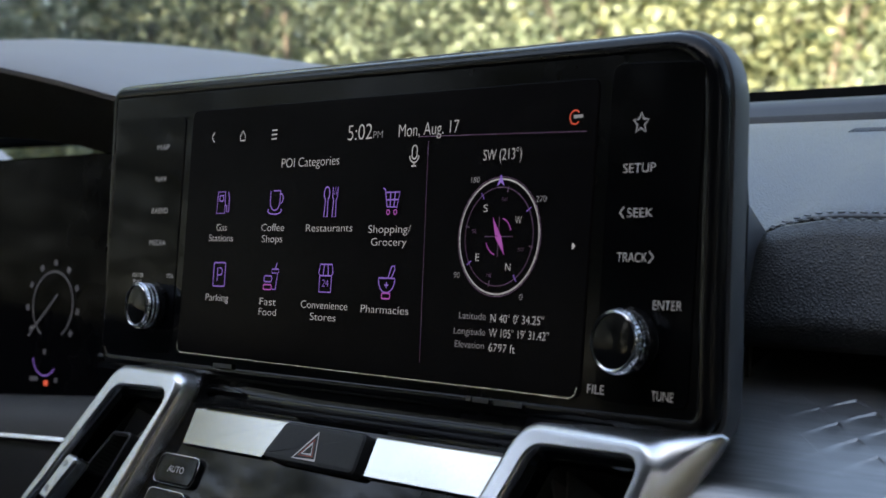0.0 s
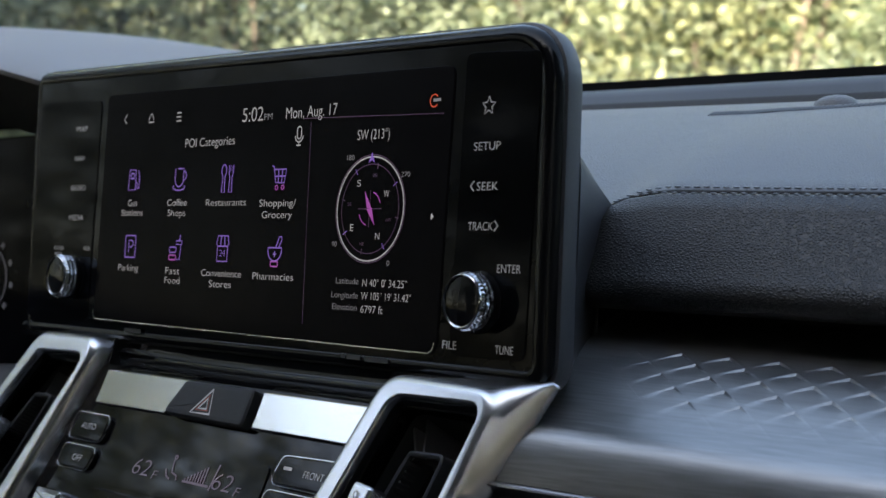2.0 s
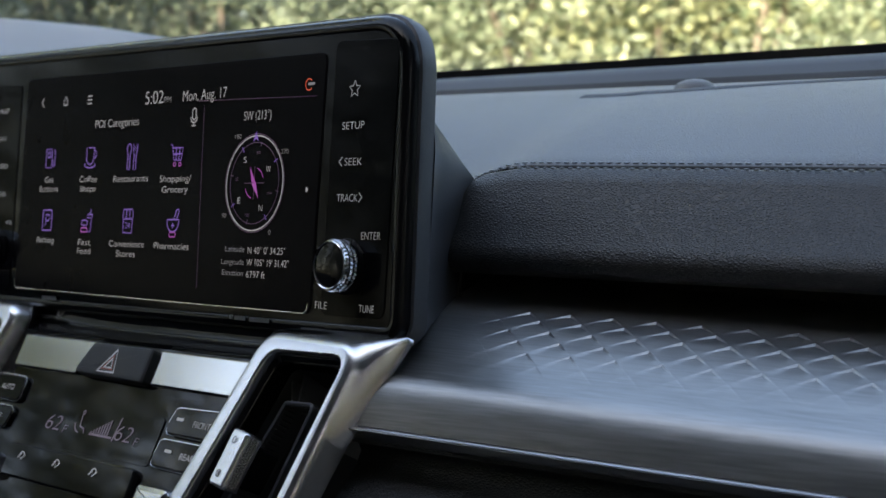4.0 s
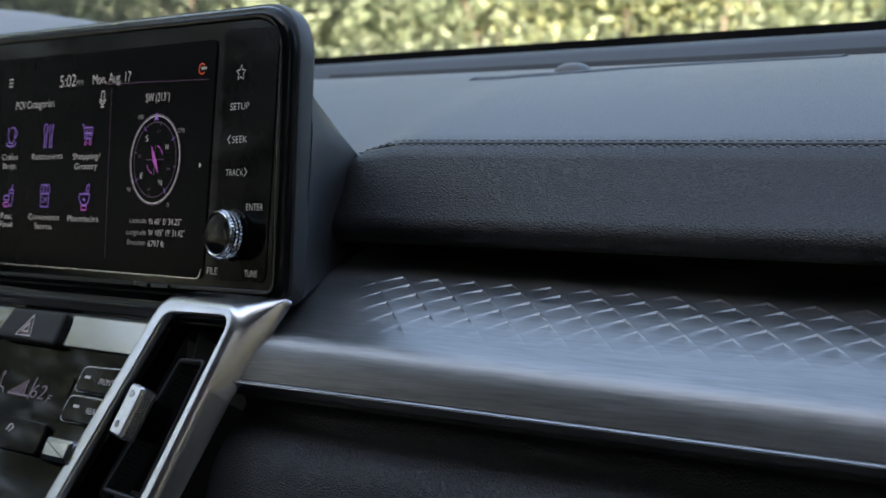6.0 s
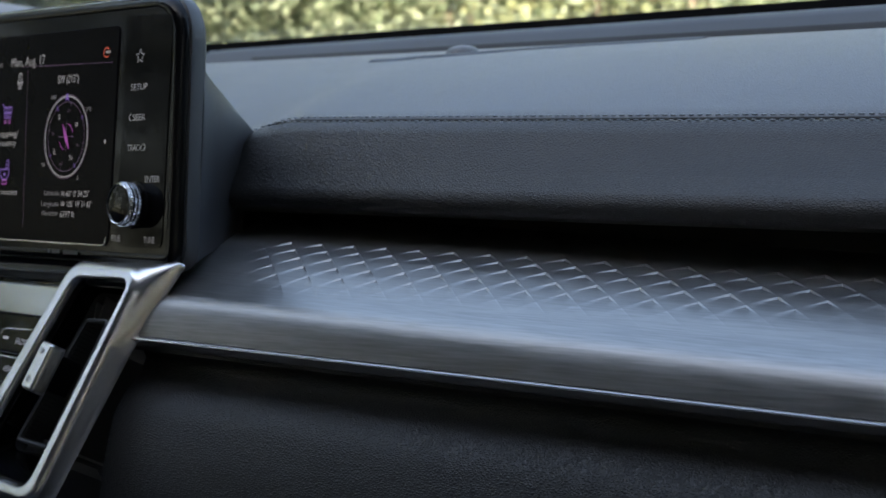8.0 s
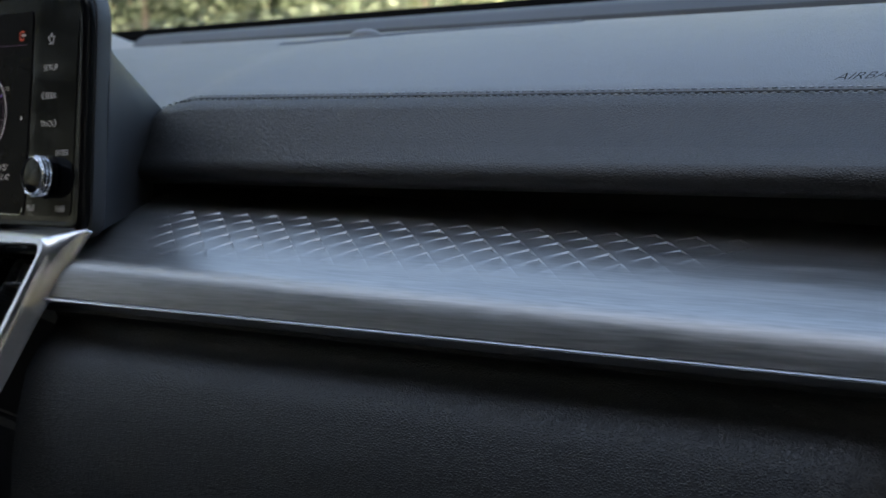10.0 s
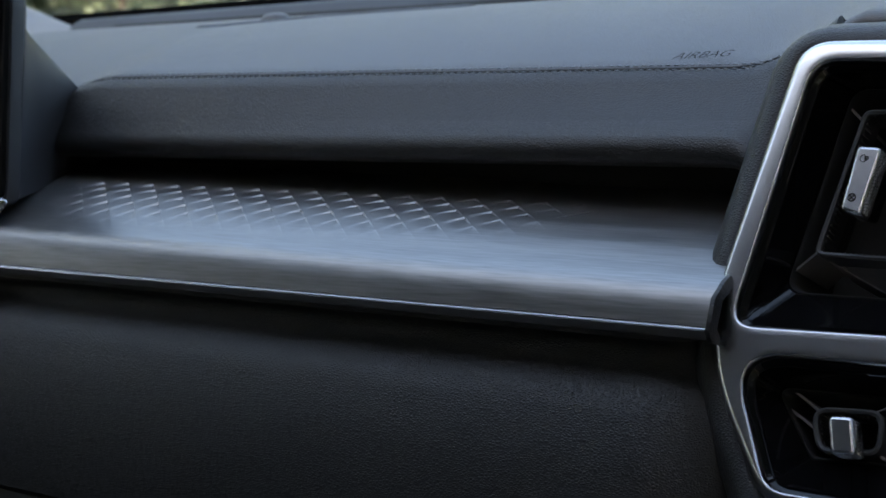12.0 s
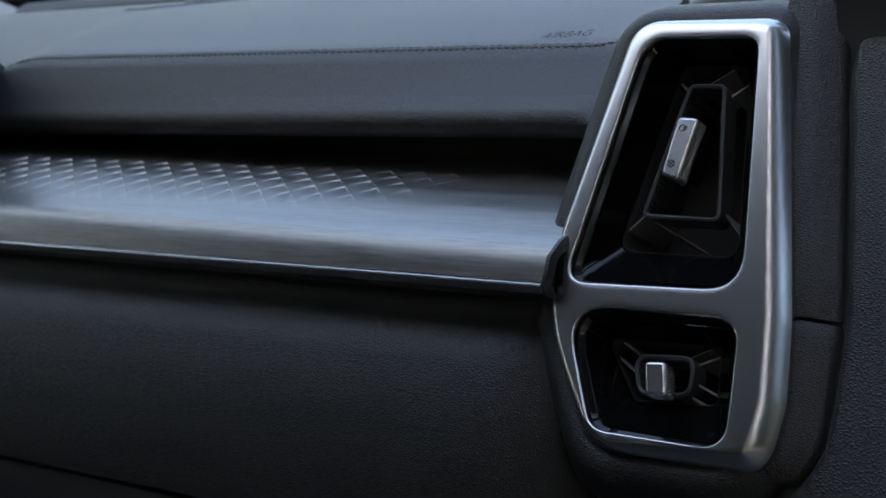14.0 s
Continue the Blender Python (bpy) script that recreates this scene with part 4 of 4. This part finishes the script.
# ---- air vents ----
def skirted(outer, holes, back, depth, mat, parent, label):
    """A satin frame: a front face with openings, rounded edges, sides running back to the outline back."""
    bm = bmesh.new()
    loops, edges = [], []
    front = ring(outer, 0.0, -0.0042)
    for pts in [front] + [ring(h, 0.0, 0.0011) for h in holes]:
        vs = [bm.verts.new(p) for p in pts]
        loops.append(vs)
        edges += [bm.edges.new((vs[i - 1], vs[i])) for i in range(len(vs))]
    bmesh.ops.triangle_fill(bm, use_beauty=True, edges=edges)

    def band(vs, rows):
        for pts in rows:
            nxt = [bm.verts.new(p) for p in pts]
            for i in range(len(vs)):
                bm.faces.new((vs[i - 1], vs[i], nxt[i], nxt[i - 1]))
            vs = nxt
    mid = [(0.82 * a[0] + 0.18 * b[0], 0.82 * a[1] + 0.18 * b[1]) for a, b in zip(outer, back)]
    band(loops[0], [ring(outer, 0.0001, -0.0030), ring(outer, 0.0005, -0.0019), ring(outer, 0.0012, -0.0008), ring(outer, 0.0023, 0.0002), ring(mid, 0.0040), [(a, depth(a, c) * 0.75, c) for a, _, c in ring(back, 0, -0.0003)], [(a, depth(a, c), c) for a, _, c in ring(back, 0)]])
    for vs, h in zip(loops[1:], holes):
        band(vs, [ring(h, 0.0005, 0.0003), ring(h, 0.0013, 0), ring(h, 0.004, -0.0002)])
    ob = part("frame", bm, mat, parent, label, 75)
    for f in ob.data.polygons:
        if abs(f.normal.y) > 0.995:
            f.use_smooth = False
    return ob


def distance(p, loop):
    """From a point to a closed outline."""
    best = 9.0
    for i in range(len(loop)):
        a, b = Vector(loop[i - 1]), Vector(loop[i])
        d = b - a
        t = max(0.0, min(1.0, (p - a).dot(d) / max(d.length_squared, 1e-12)))
        best = min(best, (p - a - d * t).length)
    return best


def inside(p, loop):
    odd = False
    for i in range(len(loop)):
        (x0, y0), (x1, y1) = loop[i - 1], loop[i]
        if (y0 > p.y) != (y1 > p.y) and p.x < x0 + (p.y - y0) / (y1 - y0) * (x1 - x0):
            odd = not odd
    return odd


def pillow_frame(outer, holes, turn, mat, parent, label):
    """A satin frame whose face rolls over into its flank; turn(u): the radius of that roll."""
    pts, edges = [], []
    lines = []
    for f in (0.0, 0.08, 0.18, 0.30, 0.42, 0.55, 0.68, 0.82, 1.0):
        lines.append([(ring(outer, 0, -f * turn(p[0]))[i][0], ring(outer, 0, -f * turn(p[0]))[i][2]) for i, p in enumerate(outer)])
    for h in holes:
        lines += [[(p[0], p[2]) for p in ring(h, 0, g)] for g in (0.0, 0.0002, 0.0005, 0.0008, 0.0030)]
    for line in lines:
        k = len(pts)
        pts += [Vector(p) for p in line]
        edges += [(k + i, k + (i + 1) % len(line)) for i in range(len(line))]
    vs, _, tris, *_ = delaunay_2d_cdt(pts, edges, [], 0, 1e-6)
    bm = bmesh.new()
    made = []
    for p in vs:
        p = Vector((p[0], p[1]))
        r = turn(p.x)
        v = 0.95 * r * max(0.0, 1 - distance(p, outer) / r) ** 2.1 + 0.0007 * max(0.0, 1 - min(distance(p, h) for h in holes) / 0.0008) ** 2
        made.append(bm.verts.new((p.x, v, p.y)))
    for tri in tris:
        mid = sum((Vector((vs[i][0], vs[i][1])) for i in tri), Vector((0, 0))) / 3
        if inside(mid, outer) and not any(inside(mid, h) for h in holes):
            bm.faces.new([made[i] for i in tri])
    for v in [v for v in bm.verts if not v.link_faces]:
        bm.verts.remove(v)
    loft([[(p[0], 0.95 * turn(p[0]) - 0.0002, p[1]) for p in outer], ring(outer, 0.022, 0.0004)], True, bm=bm)
    for h in holes:
        loft([ring(h, 0.0008), ring(h, 0.0014, -0.0001), ring(h, 0.004, -0.0002)], True, bm=bm)
    return part("frame", bm, mat, parent, label, 60)


def shifted(pts, du, dw, g=1.0):
    cx, cz = sum(p[0] for p in pts) / len(pts), sum(p[1] for p in pts) / len(pts)
    return [(cx + (a - cx) * g + du, cz + (b - cz) * g + dw) for a, b in pts]


def funnel(name, hole, inner, slot, parent, fins, deep=0.020, slot_v=0.010):
    """The glossy well, the dark duct, the slotted ring in it and its fins."""
    well = part(name, loft([ring(hole, 0.0038, 0.0002), ring(hole, 0.0036, -0.0004), ring(hole, 0.0050, -0.0022), ring(hole, 0.0046, -0.0025), ring(hole, 0.0050, -0.0029), ring([(0.72 * a[0] + 0.28 * b[0], 0.72 * a[1] + 0.28 * b[1]) for a, b in zip(hole, inner)], 0.0075), ring(inner, deep - 0.002), ring(inner, deep)], True), WELL, parent, "glossy black well", 50)
    part("duct", loft([ring(inner, deep), ring(inner, deep - 0.0012, -0.0008), ring(inner, deep, -0.0016), ring(shifted(inner, 0, 0, 0.85), deep + 0.03)], True, False), DARK, parent)
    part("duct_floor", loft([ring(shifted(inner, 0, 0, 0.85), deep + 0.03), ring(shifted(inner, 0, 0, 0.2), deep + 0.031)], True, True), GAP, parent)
    rg = part("slot_ring", loft([ring(slot, slot_v + 0.010, 0), ring(slot, slot_v, 0.0), ring(slot, slot_v - 0.0006, -0.0008), ring(slot, slot_v, -0.0017), ring(slot, slot_v + 0.012, -0.0022)], True), SOFT, parent, "ribbed black ring round the slider slot", 35)
    bm = bmesh.new()
    n = len(slot)
    length = [math.dist(slot[i - 1], slot[i]) for i in range(n)]
    run = 0.0
    for i in range(n):
        a, b = Vector(slot[i - 1]), Vector(slot[i])
        while run < length[i]:
            p = a.lerp(b, run / max(length[i], 1e-6))
            d = (b - a).normalized()
            q = p + Vector((d.y, -d.x)) * (0.0022 if Vector((d.y, -d.x)).dot(Vector(shifted(slot, 0, 0, 0.0)[0]) - p) > 0 else -0.0022)
            box(0.0007, 0.005, 0.0007, (q.x, slot_v + 0.004, q.y), bm=bm)
            run += 0.0021
        run -= length[i]
    part("slot_ribs", bm, DARK, rg)
    cs = shifted(slot, 0, 0, 0.0)[0]
    for ang in fins:
        d = Vector((math.cos(radians(ang)), math.sin(radians(ang))))
        far = max((Vector(p) for p in inner), key=lambda p: (p - Vector(cs)).normalized().dot(d))
        near = max((Vector(p) for p in slot), key=lambda p: (p - Vector(cs)).normalized().dot(d))
        t = Vector((-d.y, d.x)) * 0.0005
        bm = loft([[(near.x + t.x, slot_v + 0.005, near.y + t.y), (near.x - t.x, slot_v + 0.005, near.y - t.y), (near.x - t.x, slot_v + 0.03, near.y - t.y), (near.x + t.x, slot_v + 0.03, near.y + t.y)],
                   [(far.x + t.x, deep + 0.001, far.y + t.y), (far.x - t.x, deep + 0.001, far.y - t.y), (far.x - t.x, deep + 0.028, far.y - t.y), (far.x + t.x, deep + 0.028, far.y + t.y)]], True, True)
        part("fin", bm, HOOD, parent)


def slider(pts, parent, v=-0.004, signs=True, back=0.02):
    """A satin metal slider with a knurled flank; pts: its four corners from the top left, clockwise."""
    o = rounded(mm(pts), 0.0024, 5)
    body = part("slider", loft([ring(o, v + 0.0075), ring(o, v + 0.0018), ring(o, v + 0.0007, -0.0003), ring(o, v + 0.0002, -0.0008), ring(o, v, -0.0014)], True, True), SATIN, parent, "satin metal slider knob", 35)
    part("stem", loft([ring(shifted(o, 0, 0, 0.75), v + 0.0070), ring(shifted(o, -0.001, 0, 0.7), v + back)], True, True), PIANO, body, "black stem")
    (ax, az), (bx, bz) = mm(pts)[1], mm(pts)[2]
    bm = bmesh.new()
    n = max(6, int(math.dist((ax, az), (bx, bz)) / 0.0013))
    for k in range(1, n):
        for r in range(4):
            t = (k + 0.5 * (r % 2)) / (n + 0.5)
            if 0.06 < t < 0.94:
                box(0.0010, 0.0008, 0.0007, (ax + (bx - ax) * t + 0.0001, v + 0.0022 + 0.0013 * r, az + (bz - az) * t), bm=bm)
    part("knurl", bm, CHROME, body, "fine knurled flank")
    if signs:
        cu, cw = sum(p[0] for p in pts) / 4, sum(p[1] for p in pts) / 4
        du, dw = (pts[0][0] + pts[1][0] - pts[2][0] - pts[3][0]) / 4, (pts[0][1] + pts[1][1] - pts[2][1] - pts[3][1]) / 4
        drawn("open_sign", BLACK_PRINT, [arc(0, 0, 1.3, 70, 330, 10), [(0.2, 0.6), (1.9, 0.6)], [(0.2, 0), (2.1, 0)], [(0.2, -0.6), (1.9, -0.6)]], cu + 0.62 * du - 0.8, cw + 0.62 * dw, 0.28, parent=body, v=v - 0.0002)
        drawn("shut_sign", BLACK_PRINT, [arc(0, 0, 1.4, 0, 360, 12), [(-0.9, -0.9), (0.9, 0.9)], [(-0.9, 0.9), (0.9, -0.9)]], cu - 0.55 * du - 0.8, cw - 0.55 * dw, 0.28, parent=body, v=v - 0.0002)
    return body


# centre vents, either side of the stack
cv = thing("air_vent", STACK, "tall satin aluminium air vent beside the display, slider half up", "air vent", group="centre air vents")
hole = rounded(mm([(-44, 0), (2.6, 0.6), (-3.1, -30), (-16, -100), (-74, -98)]), [0.008, 0.006, 0.03, 0.010, 0.010], 6)
outer = rounded(mm([(-52, 8.8), (9.6, 7.0), (3.8, -30), (-8.5, -107), (-88, -105)]), [0.014, 0.011, 0.03, 0.014, 0.014], 6)
back = rounded(mm([(-54, 10.5), (24.0, 14.2), (7.3, -30), (-11, -110), (-90, -107)]), [0.014, 0.002, 0.03, 0.014, 0.014], 6)
skirted(outer, [hole], back, lambda u, w: 0.012, SATIN, cv, "satin aluminium surround")
inner = rounded(mm([(-50, 0), (-12, -1), (-16, -28), (-26, -84), (-74, -83)]), [0.006, 0.005, 0.02, 0.008, 0.008], 6)
slot = rounded(mm([(-36, -16.5), (-17, -16), (-27, -80), (-56, -79)]), 0.003, 6)
funnel("well", hole, inner, slot, cv, (60, 90, 115, 150, 200, 250, 270, 290, 340, 0))
slider([(-42.5, -33), (-31.5, -34.5), (-36, -58), (-46.5, -56.5)], cv)
cl = thing("air_vent", STACK, "tall satin aluminium air vent on the driver's side of the stack", "air vent", group="centre air vents")
hole = rounded(mm([(-310, 0), (-265, 1), (-303, -100), (-370, -98)]), [0.008, 0.006, 0.010, 0.010], 6)
outer = rounded(mm([(-316, 10.5), (-256, 10.5), (-292, -107), (-380, -105)]), [0.014, 0.011, 0.014, 0.014], 6)
back = rounded(mm([(-318, 12), (-252, 14), (-288, -109), (-382, -107)]), [0.014, 0.010, 0.014, 0.014], 6)
skirted(outer, [hole], back, lambda u, w: 0.022, SATIN, cl, "satin aluminium surround")
inner = rounded(mm([(-318, 0), (-282, -1), (-312, -84), (-372, -83)]), [0.006, 0.005, 0.008, 0.008], 6)
slot = rounded(mm([(-313, -18.5), (-296, -18), (-318, -80), (-352, -79)]), 0.003, 6)
funnel("well", hole, inner, slot, cl, (60, 90, 115, 150, 200, 250, 270, 290, 340, 0))
slider([(-319, -35), (-309, -36.5), (-322, -58), (-331, -56.5)], cl)

# end vent: one frame with two openings
ev = thing("air_vent", END_VENT, "satin aluminium end air vent with a tall and a small opening", "air vent")
hole_a = rounded(mm([(-29, 57), (21, 55), (31.8, -46.5), (-44.5, -46)]), [0.011, 0.008, 0.014, 0.009], 7)
hole_b = rounded(mm([(-42, -55), (33, -57.5), (35.8, -105.5), (-20.5, -103)]), [0.014, 0.012, 0.010, 0.012], 7)
outer = rounded(mm([(-36.5, 66.5), (29, 66), (50, -55), (53, -86), (50, -112.5), (-21, -109.5), (-57, -52)]), [0.015, 0.012, 0.06, 0.03, 0.015, 0.026, 0.09], 10)
pillow_frame(outer, [hole_a, hole_b], lambda u: 0.0042 + 0.0044 * max(0.0, min(1.0, (u + 0.01) / 0.045)), SATIN, ev, "satin aluminium surround")
inner_a = rounded(mm([(-20.5, 54), (10.5, 52), (20, -29.5), (-35, -28)]), 0.008, 7)
slot_a = rounded(mm([(-10.8, 40.8), (5.6, 40.2), (13.4, -17.3), (-21.5, -15.8)]), 0.004, 7)
funnel("well", hole_a, inner_a, slot_a, ev, (65, 90, 120, 175, 225, 268, 312, 0))
inner_b = rounded(mm([(-31, -62.8), (20.5, -63.6), (23, -87.5), (-13, -88.5)]), 0.004, 7)
slot_b = rounded(mm([(-13.5, -70.6), (13.6, -70), (14.4, -85.8), (-8, -86.8)]), 0.006, 7)
funnel("small_well", hole_b, inner_b, slot_b, ev, (30, 0, 330, 90, 150, 180), 0.018)
slider([(-5.4, 21.2), (4.2, 20.4), (-0.2, -5.4), (-8.2, -3.0)], ev)
slider([(-2.0, -75.6), (7.0, -75.2), (10.2, -88.4), (1.2, -88.8)], ev, -0.001, False)

surround = thing("vent_surround", END_VENT, "grained black leather dash end round the vent", "dash end")
so = rounded(mm([(-45, 74), (29, 72), (43, -60), (46, -121), (-26, -119), (-64.5, -52)]), [0.02, 0.016, 0.06, 0.02, 0.03, 0.09], 10)
part("skin", loft([ring(so, 0.10, 0.016), ring(so, 0.045, 0.013), ring(so, 0.024, 0.0095), ring(so, 0.015, 0.0055), ring(so, 0.0098, 0.0015), ring(so, 0.0072, -0.002), ring(so, 0.0062, -0.0055), ring(so, 0.0068, -0.0085), ring(so, 0.012, -0.0105)], True), LEATHER, surround, "", 60)


def side_seam(w):
    return float(np.interp(w, (-125, -116, -109, -98.5, -78, -48.6, -14, 47, 70, 90), (50, 54.8, 60, 64.6, 65.6, 65.2, 60.5, 52.0, 50.5, 50)))


def column(w0, w1, nm):
    rows = []
    for w in spread(w0, w1, 14):
        k, u1 = 0.0 if w0 - w > 0.1 and w - w1 > 0.1 else 1.6, side_seam(w) - 0.7
        u0 = u1 - 24
        rows.append([(u / 1000, (v + k) / 1000, w / 1000) for u, v in ((u0, 10.5), (u0 + 9, 11), (u1 - 11.2, 11.6), (u1 - 9.6, 12.3), (u1 - 2.5, 15.6), (u1 - 0.8, 16.8), (u1, 19.0))])
    part(nm, slab(rows, 0.002), LEATHER, surround, "grained dash end panel", 60)


column(104, -51.6, "end_panel")
column(-53.2, -112, "lower_end_panel")
part("panel_backing", slab([[(u / 1000, (24 - 0.6 * max(0.0, w - 55)) / 1000, w / 1000) for u in (46, 60, 120, 200)] for w in spread(100, -230, 22)], 0.004), DARK, surround, "dark backing behind the joints")
card = [(side_seam(w) / 1000 + 0.0008, w / 1000) for w in spread(-116, 46, 18)]
card += rounded(mm([(52.8, 50), (54.5, 60.5), (190, 66), (190, 20)]), [0.0001, 0.009, 0.004, 0.0001], 8)[9:27] + [(0.19, -0.23), (0.03, -0.23), (0.035, -0.14)]
tagged(part("door_1", loft([ring(card, 0.024), ring(card, 0.0185), ring(card, 0.0170, -0.0006), ring(card, 0.0160, -0.0016), ring(card, 0.0155, -0.0034)], True, True), LEATHER, smooth=50, m=END_VENT), "grained black door card beside the dash end", kind="structure")

grille = thing("demister_grille", place(0.556, 0.047, 1.1455, 0, 68), "small slotted side demister grille on the dash end", "grille")
go = rounded(mm([(-34, 16), (20, 16), (20, -14), (-24, -14)]), 0.008, 6)
part("grille_rim", loft([ring(go, 0.006, 0.001), ring(go, 0, 0), ring(go, -0.0004, -0.001), ring(go, 0.0, -0.002), ring(go, 0.006, -0.0025)], True), DARK, grille, "moulded rim")
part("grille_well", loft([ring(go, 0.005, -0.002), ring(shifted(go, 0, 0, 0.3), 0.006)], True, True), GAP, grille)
for k in range(9):
    part("slat", box(0.040 - 0.001 * k, 0.004, 0.0011, (-0.004, 0.003, -0.010 + 0.0029 * k), 0.0003), DARK, grille)

# ---- driver's side: hood and instruments ----
def table(pairs):
    return lambda x: float(np.interp(x, [p[0] for p in pairs], [p[1] for p in pairs]))


lip = table(((-0.85, 1.264), (-0.55, 1.258), (-0.45, 1.249), (-0.416, 1.244), (-0.364, 1.233), (-0.293, 1.216), (-0.22, 1.190), (-0.12, 1.170)))
rear = table(((-0.85, 1.298), (-0.75, 1.293), (-0.604, 1.282), (-0.478, 1.265), (-0.38, 1.247), (-0.30, 1.224), (-0.26, 1.209), (-0.228, 1.202), (-0.19, 1.192), (-0.12, 1.184)))
hood = thing("instrument_hood", label="smooth grey hood over the instrument cluster", category="hood")
rows = []
for x in spread(-0.85, -0.13, 40):
    a, b = lip(x), rear(x)
    rows.append([(x, 0.13, a - 0.045), (x, 0.098, a - 0.016), (x, 0.082, a - 0.004), (x, 0.081, a - 0.001), (x, 0.086, a + 0.0015), (x, 0.12, a + (b - a) * 0.26 + 0.004), (x, 0.19, a + (b - a) * 0.62 + 0.006), (x, 0.25, a + (b - a) * 0.86 + 0.004), (x, 0.30, b), (x, 0.325, b - 0.004), (x, 0.335, b - 0.03)])
# underside split off in near-black, which paints the shade below the hood
part("hood_underside", loft([r[:3] for r in rows]), GAP, hood, "underside with its shade put into the colour")
part("hood_shell", slab([r[2:] for r in rows], 0.003), HOOD, hood, "", 60)
cluster = thing("instrument_cluster", place(-0.407, 0.10, 1.109, 0, 8), "dark instrument cluster with dimly lit gauges", "instrument cluster")
part("cluster_face", plate(rounded(mm([(-260, 85), (115, 85), (115, -52), (-260, -60)]), 0.01), 0.01, 0.0, 0.001), GLASS_FACE, cluster, "black glass face")
drawn("gauge_ring", LIT_PALE, [arc(0, 0, 19, -60, 240, 32)], 0, 0, 1.2, parent=cluster)
drawn("gauge_marks", LIT_PALE, [[((24 + k) * math.cos(radians(a)), (24 + k) * math.sin(radians(a))) for k in (-1.6, 1.6)] for a in range(-40, 235, 32)], 0, 0, 3.4, parent=cluster)
drawn("needle", LIT_PALE, [[(4, 6), (-22, -18)]], 0, 0, 1.4, parent=cluster)
drawn("fuel_ring", LIT_VIOLET, [arc(-4, -28, 12, 190, 320, 14)], 0, 0, 0.7, parent=cluster)
drawn("warning_lamp", LIT_RED, [[(-4, -44), (0, -44)]], 0, 0, 3.0, parent=cluster)
drawn("status_marks", LIT_PALE, [[(-18, -42), (-10, -42)], [(6, -42), (9, -42)], [(-5, -28), (-5, -25)]], 0, 0, 2.6, parent=cluster)
lower = thing("driver_panel", label="dark grey lower dash panel under the instruments", category="dash panel")
rows = [[(x, 0.14, 1.055 + 0.02 * (x + 0.4)), (x, 0.105, 1.058 + 0.05 * (x + 0.4)), (x, 0.065, 1.062 + 0.04 * (x + 0.4)), (x, 0.052, 1.052 + 0.03 * (x + 0.4)), (x, 0.048, 1.03), (x, 0.055, 0.97), (x, 0.08, 0.85)] for x in spread(-0.8, -0.2, 12)]
part("panel_skin", slab(rows, 0.003), DARK, lower, "", 60)
part("panel_strip", tube([(x, 0.0485, 1.044 + 0.03 * (x + 0.4)) for x in spread(-0.8, -0.25, 12)], 0.002, 6), CHROME, lower, "thin chrome strip")
